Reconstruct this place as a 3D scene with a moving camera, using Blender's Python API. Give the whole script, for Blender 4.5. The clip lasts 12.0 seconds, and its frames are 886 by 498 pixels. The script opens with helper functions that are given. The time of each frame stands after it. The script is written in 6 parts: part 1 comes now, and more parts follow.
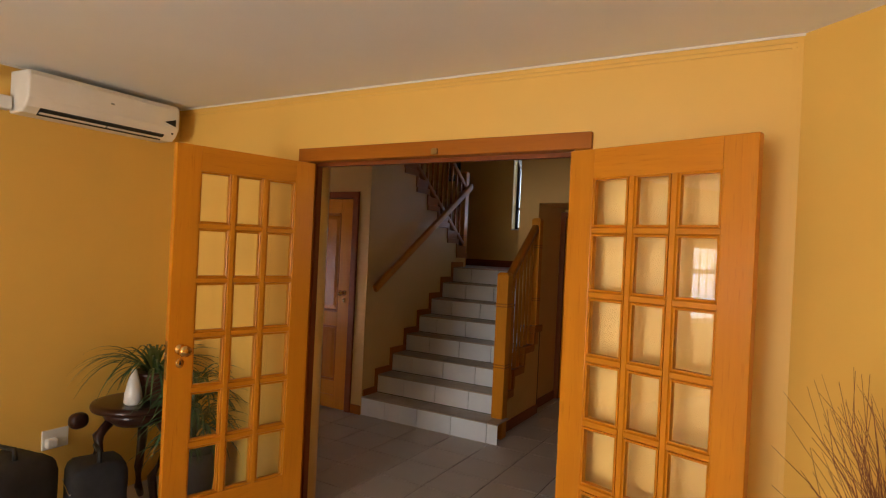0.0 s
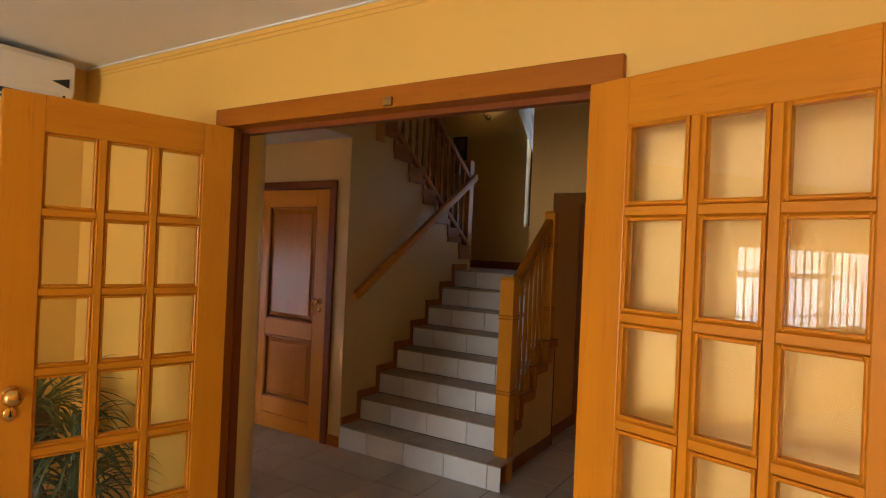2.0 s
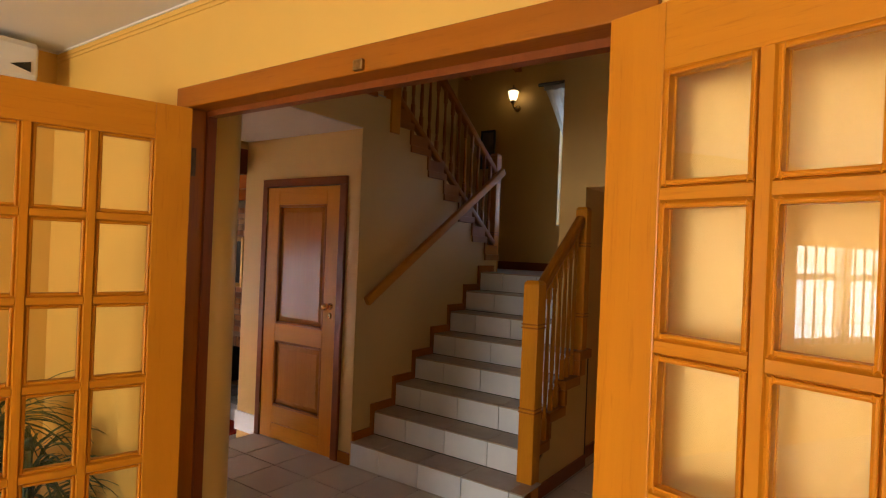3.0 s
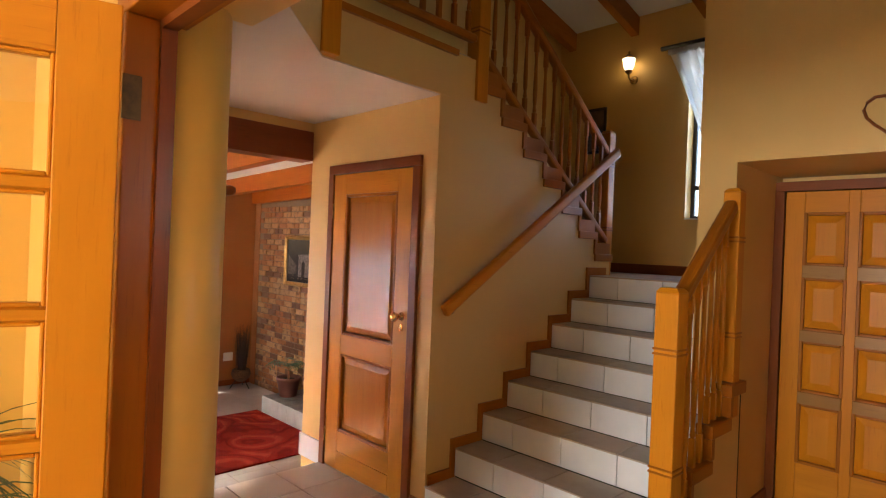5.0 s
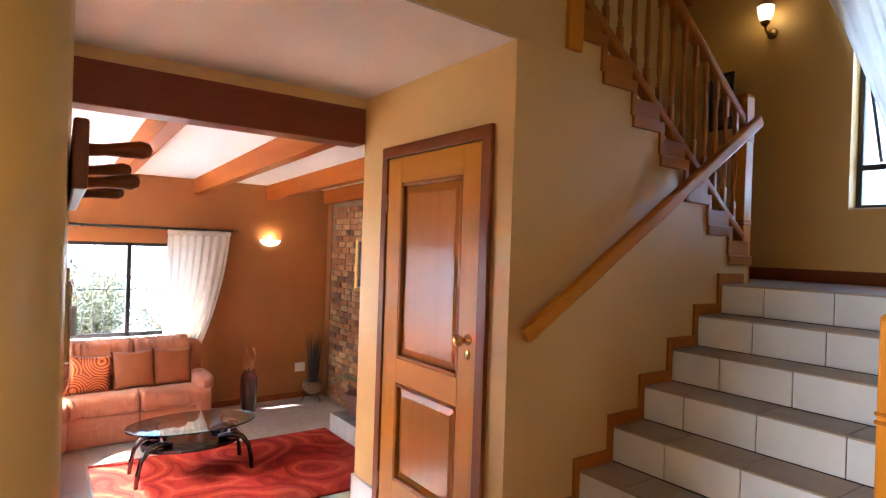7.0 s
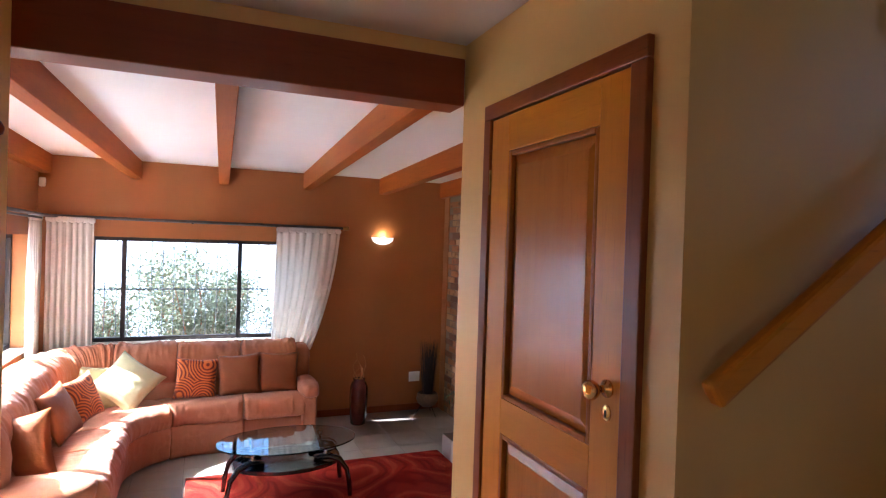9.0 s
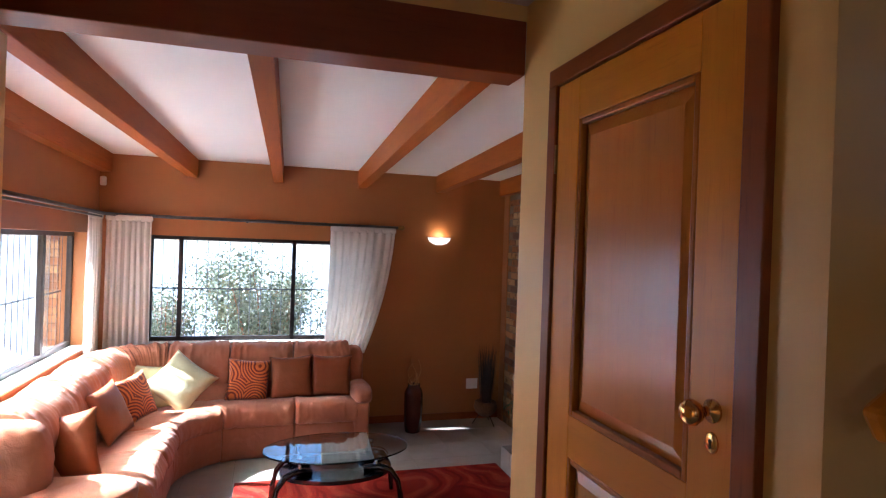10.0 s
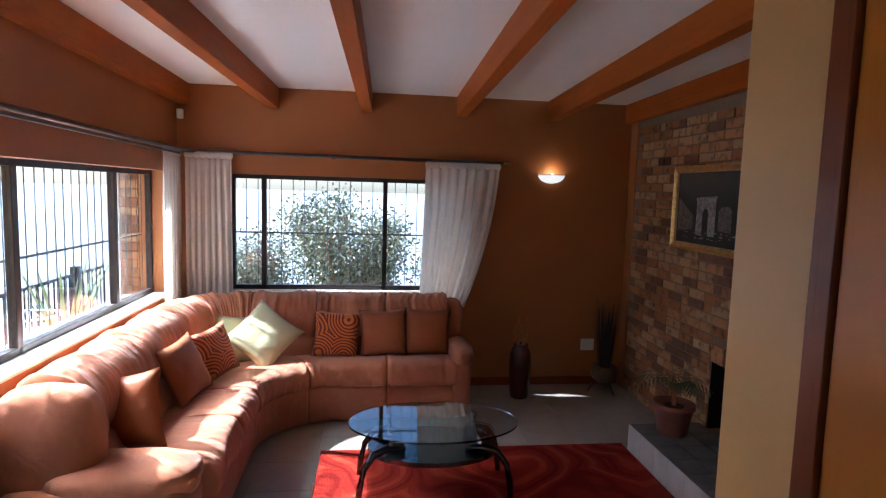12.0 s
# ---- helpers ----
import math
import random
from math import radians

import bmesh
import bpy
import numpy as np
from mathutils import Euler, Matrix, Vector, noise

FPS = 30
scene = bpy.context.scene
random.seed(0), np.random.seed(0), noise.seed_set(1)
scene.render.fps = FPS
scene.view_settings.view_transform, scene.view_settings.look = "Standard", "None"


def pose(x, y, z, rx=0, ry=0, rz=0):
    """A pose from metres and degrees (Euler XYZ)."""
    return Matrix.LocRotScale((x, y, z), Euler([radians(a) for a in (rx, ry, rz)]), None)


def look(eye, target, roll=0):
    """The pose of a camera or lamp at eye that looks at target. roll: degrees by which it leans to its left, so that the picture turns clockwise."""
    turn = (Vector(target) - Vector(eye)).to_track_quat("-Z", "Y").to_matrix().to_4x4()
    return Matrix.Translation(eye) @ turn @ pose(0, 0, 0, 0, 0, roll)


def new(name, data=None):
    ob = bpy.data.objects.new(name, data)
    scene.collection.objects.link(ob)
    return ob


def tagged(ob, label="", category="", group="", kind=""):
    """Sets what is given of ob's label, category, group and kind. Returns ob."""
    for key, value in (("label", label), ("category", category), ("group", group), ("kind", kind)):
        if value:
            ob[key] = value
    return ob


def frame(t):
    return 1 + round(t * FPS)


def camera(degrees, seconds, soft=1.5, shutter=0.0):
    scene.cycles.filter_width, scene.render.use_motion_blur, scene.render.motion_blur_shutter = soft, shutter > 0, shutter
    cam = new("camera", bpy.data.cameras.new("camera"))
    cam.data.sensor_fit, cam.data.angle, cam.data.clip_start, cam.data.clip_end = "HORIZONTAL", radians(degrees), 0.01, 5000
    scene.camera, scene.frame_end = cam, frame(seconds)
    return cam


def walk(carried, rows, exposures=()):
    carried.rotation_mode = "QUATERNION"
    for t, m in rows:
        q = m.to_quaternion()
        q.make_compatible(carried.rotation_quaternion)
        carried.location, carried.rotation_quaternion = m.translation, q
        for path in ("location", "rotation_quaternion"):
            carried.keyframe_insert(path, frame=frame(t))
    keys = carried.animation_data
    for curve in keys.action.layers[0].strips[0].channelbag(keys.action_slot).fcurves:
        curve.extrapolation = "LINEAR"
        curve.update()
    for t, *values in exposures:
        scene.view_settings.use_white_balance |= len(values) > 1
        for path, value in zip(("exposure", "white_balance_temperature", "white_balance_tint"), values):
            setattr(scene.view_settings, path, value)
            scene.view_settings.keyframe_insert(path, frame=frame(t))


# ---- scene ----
cam = camera(74.7, 12.0, soft=1.2)
PATH = [
    (0, (0.414, 0.016, 1.589), (-0.579, 1.752, 1.59), 2.7),
    (0.5, (0.342, 0.232, 1.586), (-0.649, 1.97, 1.588), 2.6),
    (1, (0.275, 0.473, 1.587), (-0.721, 2.207, 1.589), 2.5),
    (1.5, (0.215, 0.695, 1.562), (-0.811, 2.412, 1.567), 2.5),
    (2, (0.135, 0.926, 1.578), (-0.919, 2.626, 1.583), 2.5),
    (2.5, (0.087, 1.147, 1.578), (-1.0, 2.826, 1.582), 2.3),
    (3, (0.04, 1.352, 1.585), (-1.126, 2.976, 1.586), 2.3),
    (3.2, (0.024, 1.43, 1.581), (-1.19, 3.019, 1.58), 2.4),
    (4.8, (-0.422, 2.001, 1.546), (-1.818, 3.433, 1.545), 2.2),
    (5, (-0.466, 2.093, 1.548), (-1.897, 3.491, 1.546), 2.3),
    (5.5, (-0.6, 2.263, 1.526), (-2.1, 3.586, 1.525), 2.2),
    (6, (-0.77, 2.419, 1.541), (-2.313, 3.692, 1.54), 2.2),
    (6.5, (-0.924, 2.575, 1.535), (-2.503, 3.802, 1.533), 2.2),
    (7, (-1.066, 2.744, 1.542), (-2.695, 3.904, 1.538), 1.9),
    (7.5, (-1.185, 2.898, 1.529), (-2.902, 3.923, 1.521), 1.8),
    (7.7, (-1.23, 2.962, 1.538), (-2.98, 3.93, 1.517), 1.7),
    (9.3, (-1.897, 3.363, 1.512), (-3.767, 4.073, 1.502), 1.9),
    (9.5, (-1.934, 3.392, 1.496), (-3.82, 4.057, 1.49), 1.9),
    (10, (-2.107, 3.451, 1.462), (-4.025, 4.017, 1.456), 2.0),
    (10.5, (-2.362, 3.5, 1.462), (-4.304, 3.978, 1.433), 1.9),
    (11, (-2.544, 3.524, 1.428), (-4.503, 3.915, 1.354), 1.8),
    (11.5, (-2.802, 3.555, 1.409), (-4.773, 3.865, 1.282), 1.7),
    (12, (-2.991, 3.553, 1.379), (-4.966, 3.802, 1.181), 1.7),
]
EXPOSURES = [(0.0, 2.75, 6250, 10), (1.0, 2.7, 6250, 10), (2.5, 2.95, 6350, 10), (3.0, 3.1, 6400, 10), (5.0, 4.1, 6350, 10), (6.5, 4.5, 5850, 10), (7.5, 4.2, 5450, 10), (9.5, 3.22, 5150, 10), (10.5, 2.78, 5100, 10), (12.0, 2.15, 5100, 10)]
walk(cam, [(t, look(eye, target, roll)) for t, eye, target, roll in PATH], EXPOSURES)

# ---- world, sun and lamps ----
SUN_WAY = Vector((0.30, 1.0, -1.0)).normalized()
world = bpy.data.worlds.new("world")
scene.world = world
world.use_nodes = True
wn = world.node_tree
sky = wn.nodes.new("ShaderNodeTexSky")
sky.sky_type, sky.sun_disc = "NISHITA", False
sky.sun_elevation = math.asin(-SUN_WAY.z)
sky.sun_rotation = math.atan2(-SUN_WAY.x, -SUN_WAY.y)
wn.nodes["Background"].inputs[1].default_value = 0.065
wn.links.new(sky.outputs[0], wn.nodes["Background"].inputs[0])

sun_data = bpy.data.lights.new("sun", "SUN")
sun_data.energy, sun_data.angle, sun_data.color = 5.0, radians(0.5), (1.0, 0.96, 0.89)
sun = new("sun", sun_data)
sun.rotation_euler = SUN_WAY.to_track_quat("-Z", "Y").to_euler()


def window_lamp(name, eye, target, w, h, watts, colour=(0.86, 0.93, 1.0)):
    """The sky's light in a window's opening."""
    d = bpy.data.lights.new(name, "AREA")
    d.shape, d.size, d.size_y, d.energy, d.color = "RECTANGLE", w, h, watts, colour
    ob = new(name, d)
    ob.matrix_world = look(eye, target)
    return ob


def bulb(name, at, watts, colour, radius=0.03):
    d = bpy.data.lights.new(name, "POINT")
    d.energy, d.color, d.shadow_soft_size = watts, colour, radius
    ob = new(name, d)
    ob.location = at
    return ob


window_lamp("lounge_window_light", (-3.22, -2.8, 1.43), (0, -2.4, 1.2), 2.3, 1.1, 5, (0.97, 0.97, 0.95))
# added fill lamp behind an unseen opening in the lounge's south wall
window_lamp("lounge_south_fill", (-0.9, -4.22, 1.25), (-0.8, 0, 1.3), 1.6, 1.5, 17, (0.98, 0.95, 0.90))
window_lamp("landing_window_light", (-2.35, 7.62, 2.66), (-2.5, 5, 2.0), 0.6, 1.4, 0.9, (0.42, 0.62, 1.0))
window_lamp("hall_side_window_light", (0.92, 3.6, 1.8), (-2.0, 4.4, 1.0), 0.6, 0.6, 0.2, (0.95, 0.95, 0.95))

# ---- materials ----


def nodes_of(name):
    m = bpy.data.materials.new(name)
    m.use_nodes = True
    nt = m.node_tree
    return m, nt, nt.nodes["Principled BSDF"]


def add(nt, kind, **ins):
    n = nt.nodes.new(kind)
    for k, v in ins.items():
        n.inputs[k.replace("_", " ")].default_value = v
    return n


def mix_rgb(nt, fac, a, b):
    n = nt.nodes.new("ShaderNodeMix")
    n.data_type = "RGBA"
    nt.links.new(fac, n.inputs[0])
    for sock, v in ((n.inputs[6], a), (n.inputs[7], b)):
        if isinstance(v, tuple):
            sock.default_value = (*v, 1)
        else:
            nt.links.new(v, sock)
    return n.outputs[2]


def ramp(nt, src, lo, hi):
    n = nt.nodes.new("ShaderNodeMapRange")
    n.inputs[1].default_value, n.inputs[2].default_value = lo, hi
    nt.links.new(src, n.inputs[0])
    return n.outputs[0]


def coords(nt, scale=(1, 1, 1), shift=True):
    tc = nt.nodes.new("ShaderNodeTexCoord")
    mp = nt.nodes.new("ShaderNodeMapping")
    mp.inputs[3].default_value = scale
    nt.links.new(tc.outputs["Object"], mp.inputs[0])
    if shift:
        info = nt.nodes.new("ShaderNodeObjectInfo")
        mul = nt.nodes.new("ShaderNodeMath")
        mul.operation = "MULTIPLY"
        mul.inputs[1].default_value = 37.0
        nt.links.new(info.outputs["Random"], mul.inputs[0])
        nt.links.new(mul.outputs[0], mp.inputs[1])
    return mp.outputs[0]


def bump(nt, p, src, strength, dist=0.01):
    b = nt.nodes.new("ShaderNodeBump")
    b.inputs["Strength"].default_value = strength
    b.inputs["Distance"].default_value = dist
    nt.links.new(src, b.inputs["Height"])
    nt.links.new(b.outputs[0], p.inputs["Normal"])


def plain(name, a, b=None, rough=0.6, metal=0.0, scale=6.0, fine=60.0, relief=0.15, sheen=0.0, coat=0.0, dist=0.004):
    """Two tones in soft patches, fine relief, and uneven gloss."""
    m, nt, p = nodes_of(name)
    b = b or tuple(c * 0.82 for c in a)
    v = coords(nt)
    n1 = add(nt, "ShaderNodeTexNoise", Scale=scale, Detail=4.0, Roughness=0.6)
    n2 = add(nt, "ShaderNodeTexNoise", Scale=fine, Detail=3.0)
    for n in (n1, n2):
        nt.links.new(v, n.inputs["Vector"])
    nt.links.new(mix_rgb(nt, ramp(nt, n1.outputs[0], 0.3, 0.7), a, b), p.inputs["Base Color"])
    r = nt.nodes.new("ShaderNodeMapRange")
    r.inputs[3].default_value, r.inputs[4].default_value = max(rough - 0.08, 0.02), min(rough + 0.1, 1)
    nt.links.new(n1.outputs[0], r.inputs[0])
    nt.links.new(r.outputs[0], p.inputs["Roughness"])
    p.inputs["Metallic"].default_value = metal
    if sheen:
        p.inputs["Sheen Weight"].default_value = sheen
    if coat:
        p.inputs["Coat Weight"].default_value = coat
        p.inputs["Coat Roughness"].default_value = 0.12
    if relief:
        bump(nt, p, n2.outputs[0], relief, dist)
    return m


def wood(name, light, dark, axis="z", rough=0.34, coat=0.06, rings=7.0):
    """Varnished timber with the grain along one axis."""
    m, nt, p = nodes_of(name)
    sc = {"x": (0.9, 14, 14), "y": (14, 0.9, 14), "z": (14, 14, 0.9)}[axis]
    v = coords(nt, sc)
    n1 = add(nt, "ShaderNodeTexNoise", Scale=1.0, Detail=5.0, Roughness=0.65, Distortion=0.6)
    n2 = add(nt, "ShaderNodeTexNoise", Scale=rings, Detail=6.0, Roughness=0.7)
    for n in (n1, n2):
        nt.links.new(v, n.inputs["Vector"])
    big = add(nt, "ShaderNodeTexNoise", Scale=1.3, Detail=2.0)
    nt.links.new(coords(nt), big.inputs["Vector"])
    mid = tuple((a * 0.65 + b * 0.35) for a, b in zip(light, dark))
    c1 = mix_rgb(nt, ramp(nt, n1.outputs[0], 0.35, 0.68), light, mid)
    c2 = mix_rgb(nt, ramp(nt, n2.outputs[0], 0.56, 0.78), c1, dark)
    c3 = mix_rgb(nt, ramp(nt, big.outputs[0], 0.45, 0.85), c2, mid)
    nt.links.new(c3, p.inputs["Base Color"])
    p.inputs["Roughness"].default_value = rough
    p.inputs["Specular IOR Level"].default_value = 0.2
    p.inputs["Coat Weight"].default_value = coat
    p.inputs["Coat Roughness"].default_value = 0.16
    bump(nt, p, n2.outputs[0], 0.06, 0.002)
    return m


def glass(name, tint=(1, 1, 1), rough=0.0):
    m, nt, p = nodes_of(name)
    p.inputs["Base Color"].default_value = (*tint, 1)
    p.inputs["Transmission Weight"].default_value = 1.0
    p.inputs["Roughness"].default_value = rough
    p.inputs["IOR"].default_value = 1.45
    return m


def glow(name, colour, strength):
    m, nt, p = nodes_of(name)
    p.inputs["Base Color"].default_value = (*colour, 1)
    p.inputs["Emission Color"].default_value = (*colour, 1)
    p.inputs["Emission Strength"].default_value = strength
    return m


M = {}
M["ochre"] = plain("ochre_wall_paint", (0.80, 0.485, 0.095), (0.76, 0.455, 0.088), 0.48, scale=1.6, fine=150, relief=0.08)
M["cream"] = plain("cream_wall_paint", (0.70, 0.42, 0.12), (0.66, 0.39, 0.108), 0.45, scale=1.6, fine=150, relief=0.08)
M["pier"] = plain("glossy_ochre_wall_paint", (0.79, 0.47, 0.105), (0.75, 0.44, 0.097), 0.38, scale=1.6, fine=150, relief=0.05)
M["rust"] = plain("rust_brown_wall_paint", (0.37, 0.135, 0.03), (0.34, 0.12, 0.026), 0.5, scale=1.6, fine=150, relief=0.08)
M["ceiling"] = plain("white_ceiling_paint", (0.80, 0.76, 0.68), (0.76, 0.72, 0.64), 0.7, scale=1.2, fine=90, relief=0.08)
M["ceiling_w"] = plain("bright_white_ceiling_paint", (0.84, 0.84, 0.82), (0.80, 0.80, 0.78), 0.7, scale=1.2, fine=90, relief=0.08)
M["ceiling_p"] = plain("pale_peach_ceiling_paint", (0.66, 0.54, 0.43), (0.62, 0.505, 0.40), 0.7, scale=1.2, fine=90, relief=0.08)
HONEY, HONEY_D = (0.64, 0.235, 0.010), (0.43, 0.128, 0.005)
RED, RED_D = (0.25, 0.066, 0.012), (0.12, 0.027, 0.006)
MEDIUM, MEDIUM_D = (0.40, 0.125, 0.006), (0.22, 0.056, 0.003)
for a in "xyz":
    M["honey_" + a] = wood("honey_pine_" + a, HONEY, HONEY_D, a)
    M["red_" + a] = wood("red_brown_timber_" + a, RED, RED_D, a, 0.36, 0.06)
    M["mid_" + a] = wood("mid_brown_timber_" + a, MEDIUM, MEDIUM_D, a, 0.34, 0.03)
M["panel"] = wood("darker_door_panel", (0.52, 0.185, 0.022), (0.36, 0.11, 0.012), "z", 0.26, 0.35)
M["beam"] = wood("stained_ceiling_beam", (0.40, 0.105, 0.010), (0.18, 0.038, 0.004), "x", 0.45, 0.0)
M["beam"].node_tree.nodes["Principled BSDF"].inputs["Specular IOR Level"].default_value = 0.08
M["beam_main"] = wood("stained_main_beam", (0.24, 0.056, 0.011), (0.12, 0.025, 0.005), "y", 0.42, 0.06)
M["tile_floor"] = plain("beige_floor_tile", (0.50, 0.435, 0.37), (0.47, 0.405, 0.345), 0.40, scale=3, fine=120, relief=0.04)
M["tile_white"] = plain("white_glazed_tile", (0.80, 0.80, 0.80), (0.74, 0.75, 0.76), 0.22, scale=7, fine=90, relief=0.03)
M["tile_tread"] = plain("grey_beige_tread_tile", (0.43, 0.34, 0.26), (0.37, 0.285, 0.21), 0.35, scale=9, fine=120, relief=0.05)
M["tile_lr"] = plain("pale_floor_tile", (0.33, 0.30, 0.26), (0.28, 0.255, 0.22), 0.33, scale=5, fine=100, relief=0.04)
M["tile_hearth"] = plain("grey_hearth_tile", (0.40, 0.38, 0.36), (0.32, 0.30, 0.28), 0.35, scale=7, fine=90, relief=0.05)
M["grout"] = plain("dark_grout", (0.035, 0.03, 0.026), rough=0.9, scale=20)
M["mortar"] = plain("mortar", (0.24, 0.16, 0.10), rough=0.95, scale=25, fine=150, relief=0.4)
M["brass"] = plain("polished_brass", (0.80, 0.50, 0.17), (0.70, 0.42, 0.12), 0.16, 1.0, relief=0)
M["dull_brass"] = plain("dull_brass", (0.42, 0.25, 0.08), (0.25, 0.14, 0.05), 0.4, 1.0, scale=40, relief=0.1)
M["dark_brass"] = plain("tarnished_brass", (0.16, 0.085, 0.03), (0.07, 0.04, 0.018), 0.45, 0.8, scale=50, relief=0.1)
M["bronze"] = plain("bronze_aluminium", (0.055, 0.045, 0.042), rough=0.4, metal=0.6, scale=20, relief=0)
M["iron"] = plain("dark_iron", (0.045, 0.045, 0.05), rough=0.55, metal=0.5, scale=20)
M["black"] = plain("black_plastic", (0.012, 0.012, 0.013), rough=0.4, scale=20, relief=0.05)
M["blackcloth"] = plain("black_fabric", (0.013, 0.013, 0.015), rough=0.85, scale=20, fine=250, relief=0.3)
M["white"] = plain("white_plastic", (0.80, 0.77, 0.70), (0.76, 0.72, 0.64), 0.38, scale=8, relief=0.02)
M["chrome"] = plain("chrome", (0.75, 0.75, 0.76), (0.72, 0.72, 0.73), 0.1, 1.0, relief=0)
M["pane"] = glass("window_pane_glass")
M["table_glass"] = glass("tinted_table_glass", (0.56, 0.70, 0.74))

# ---- builders ----


def mesh_of(bm, name, material, smooth=False):
    me = bpy.data.meshes.new(name)
    bmesh.ops.recalc_face_normals(bm, faces=bm.faces)
    bm.to_mesh(me)
    bm.free()
    for q in material if isinstance(material, (list, tuple)) else [material]:
        me.materials.append(q)
    if smooth:
        for f in me.polygons:
            f.use_smooth = True
    return me


def thing(name, at=(0, 0, 0), rz=0.0, label="", category="", group="", kind=""):
    ob = new(name)
    ob.empty_display_size = 0.1
    ob.matrix_basis = pose(*at, 0, 0, rz)
    return tagged(ob, label, category, group, kind)


def part(name, bm, material, parent, label="", smooth=False, at=None):
    ob = new(name, mesh_of(bm, name, material, smooth))
    ob.parent = parent
    if at is not None:
        ob.matrix_basis = at
    return tagged(ob, label)


def solid(name, bm, material, label="", category="", group="", kind="", smooth=False, at=None):
    ob = new(name, mesh_of(bm, name, material, smooth))
    if at is not None:
        ob.matrix_basis = at
    return tagged(ob, label, category, group, kind)


def box(bm, x0, x1, y0, y1, z0, z1, bevel=0.0, seg=2):
    g = bmesh.ops.create_cube(bm, size=1.0)["verts"]
    for v in g:
        v.co = ((x0 + x1) / 2 + v.co.x * (x1 - x0), (y0 + y1) / 2 + v.co.y * (y1 - y0), (z0 + z1) / 2 + v.co.z * (z1 - z0))
    if bevel:
        es = list({e for v in g for e in v.link_edges})
        bmesh.ops.bevel(bm, geom=es, offset=bevel, segments=seg, affect="EDGES", profile=0.5)
    return bm


def boxes(*dims, bevel=0.0):
    bm = bmesh.new()
    for d in dims:
        box(bm, *d, bevel=bevel)
    return bm


def prism(bm, pts, axis, lo, hi):
    """A flat outline, drawn out along an axis. pts: (y, z), (x, z) or (x, y) for the axes x, y, z."""
    def at(a, b, c):
        return {"x": (c, a, b), "y": (a, c, b), "z": (a, b, c)}[axis]
    lo_v = [bm.verts.new(at(a, b, lo)) for a, b in pts]
    hi_v = [bm.verts.new(at(a, b, hi)) for a, b in pts]
    bm.faces.new(lo_v)
    bm.faces.new(hi_v[::-1])
    for i in range(len(pts)):
        j = (i + 1) % len(pts)
        bm.faces.new((lo_v[i], hi_v[i], hi_v[j], lo_v[j]))
    return bm


def lathe(bm, profile, sides=20, centre=(0, 0, 0)):
    """Turned about the z axis. profile: (radius, z) from the bottom up."""
    rings = []
    for r, z in profile:
        rings.append([bm.verts.new((centre[0] + r * math.cos(k * math.tau / sides), centre[1] + r * math.sin(k * math.tau / sides), centre[2] + z)) for k in range(sides)])
    for a, b in zip(rings, rings[1:]):
        for k in range(sides):
            j = (k + 1) % sides
            bm.faces.new((a[k], a[j], b[j], b[k]))
    bm.faces.new(rings[0][::-1])
    bm.faces.new(rings[-1])
    return bm


def tube(bm, pts, radius, sides=8, flat=1.0, taper=None):
    """A round bar along a line of points."""
    pts = [Vector(p) for p in pts]
    rings = []
    n = len(pts)
    for i, p in enumerate(pts):
        d = (pts[min(i + 1, n - 1)] - pts[max(i - 1, 0)]).normalized()
        up = Vector((0, 0, 1)) if abs(d.z) < 0.95 else Vector((1, 0, 0))
        s = d.cross(up).normalized()
        u = s.cross(d)
        r = radius * (1 if taper is None else 1 + (taper - 1) * i / (n - 1))
        rings.append([bm.verts.new(p + s * r * math.cos(k * math.tau / sides) + u * r * flat * math.sin(k * math.tau / sides)) for k in range(sides)])
    for a, b in zip(rings, rings[1:]):
        for k in range(sides):
            j = (k + 1) % sides
            bm.faces.new((a[k], a[j], b[j], b[k]))
    bm.faces.new(rings[0][::-1])
    bm.faces.new(rings[-1])
    return bm


def bar(bm, a, b, w, h, bevel=0.0):
    """A square bar from a to b, w wide and h deep, kept upright."""
    a, b = Vector(a), Vector(b)
    d = (b - a).normalized()
    up = Vector((0, 0, 1)) if abs(d.z) < 0.98 else Vector((0, 1, 0))
    s = d.cross(up).normalized() * w / 2
    u = s.normalized().cross(d) * h / 2
    vs = [bm.verts.new(p + i * s + j * u) for p in (a, b) for i, j in ((-1, -1), (1, -1), (1, 1), (-1, 1))]
    fs = [(0, 1, 2, 3), (7, 6, 5, 4), (0, 4, 5, 1), (1, 5, 6, 2), (2, 6, 7, 3), (3, 7, 4, 0)]
    made = [bm.faces.new([vs[i] for i in f]) for f in fs]
    if bevel:
        bmesh.ops.bevel(bm, geom=list({e for f in made for e in f.edges}), offset=bevel, segments=2, affect="EDGES", profile=0.5)
    return bm


# ---- the large structure ----
X_FAR, Y_SIDE, Z_LR, Z_CEIL, Z_LRC = -8.578, 1.80, -0.548, 2.44, 2.28
S = dict(kind="structure")


def wall(name, dims, material, label, outline=None):
    bm = bmesh.new()
    for d in dims:
        box(bm, *d)
    return solid(name, bm, material, label, "wall", **S)


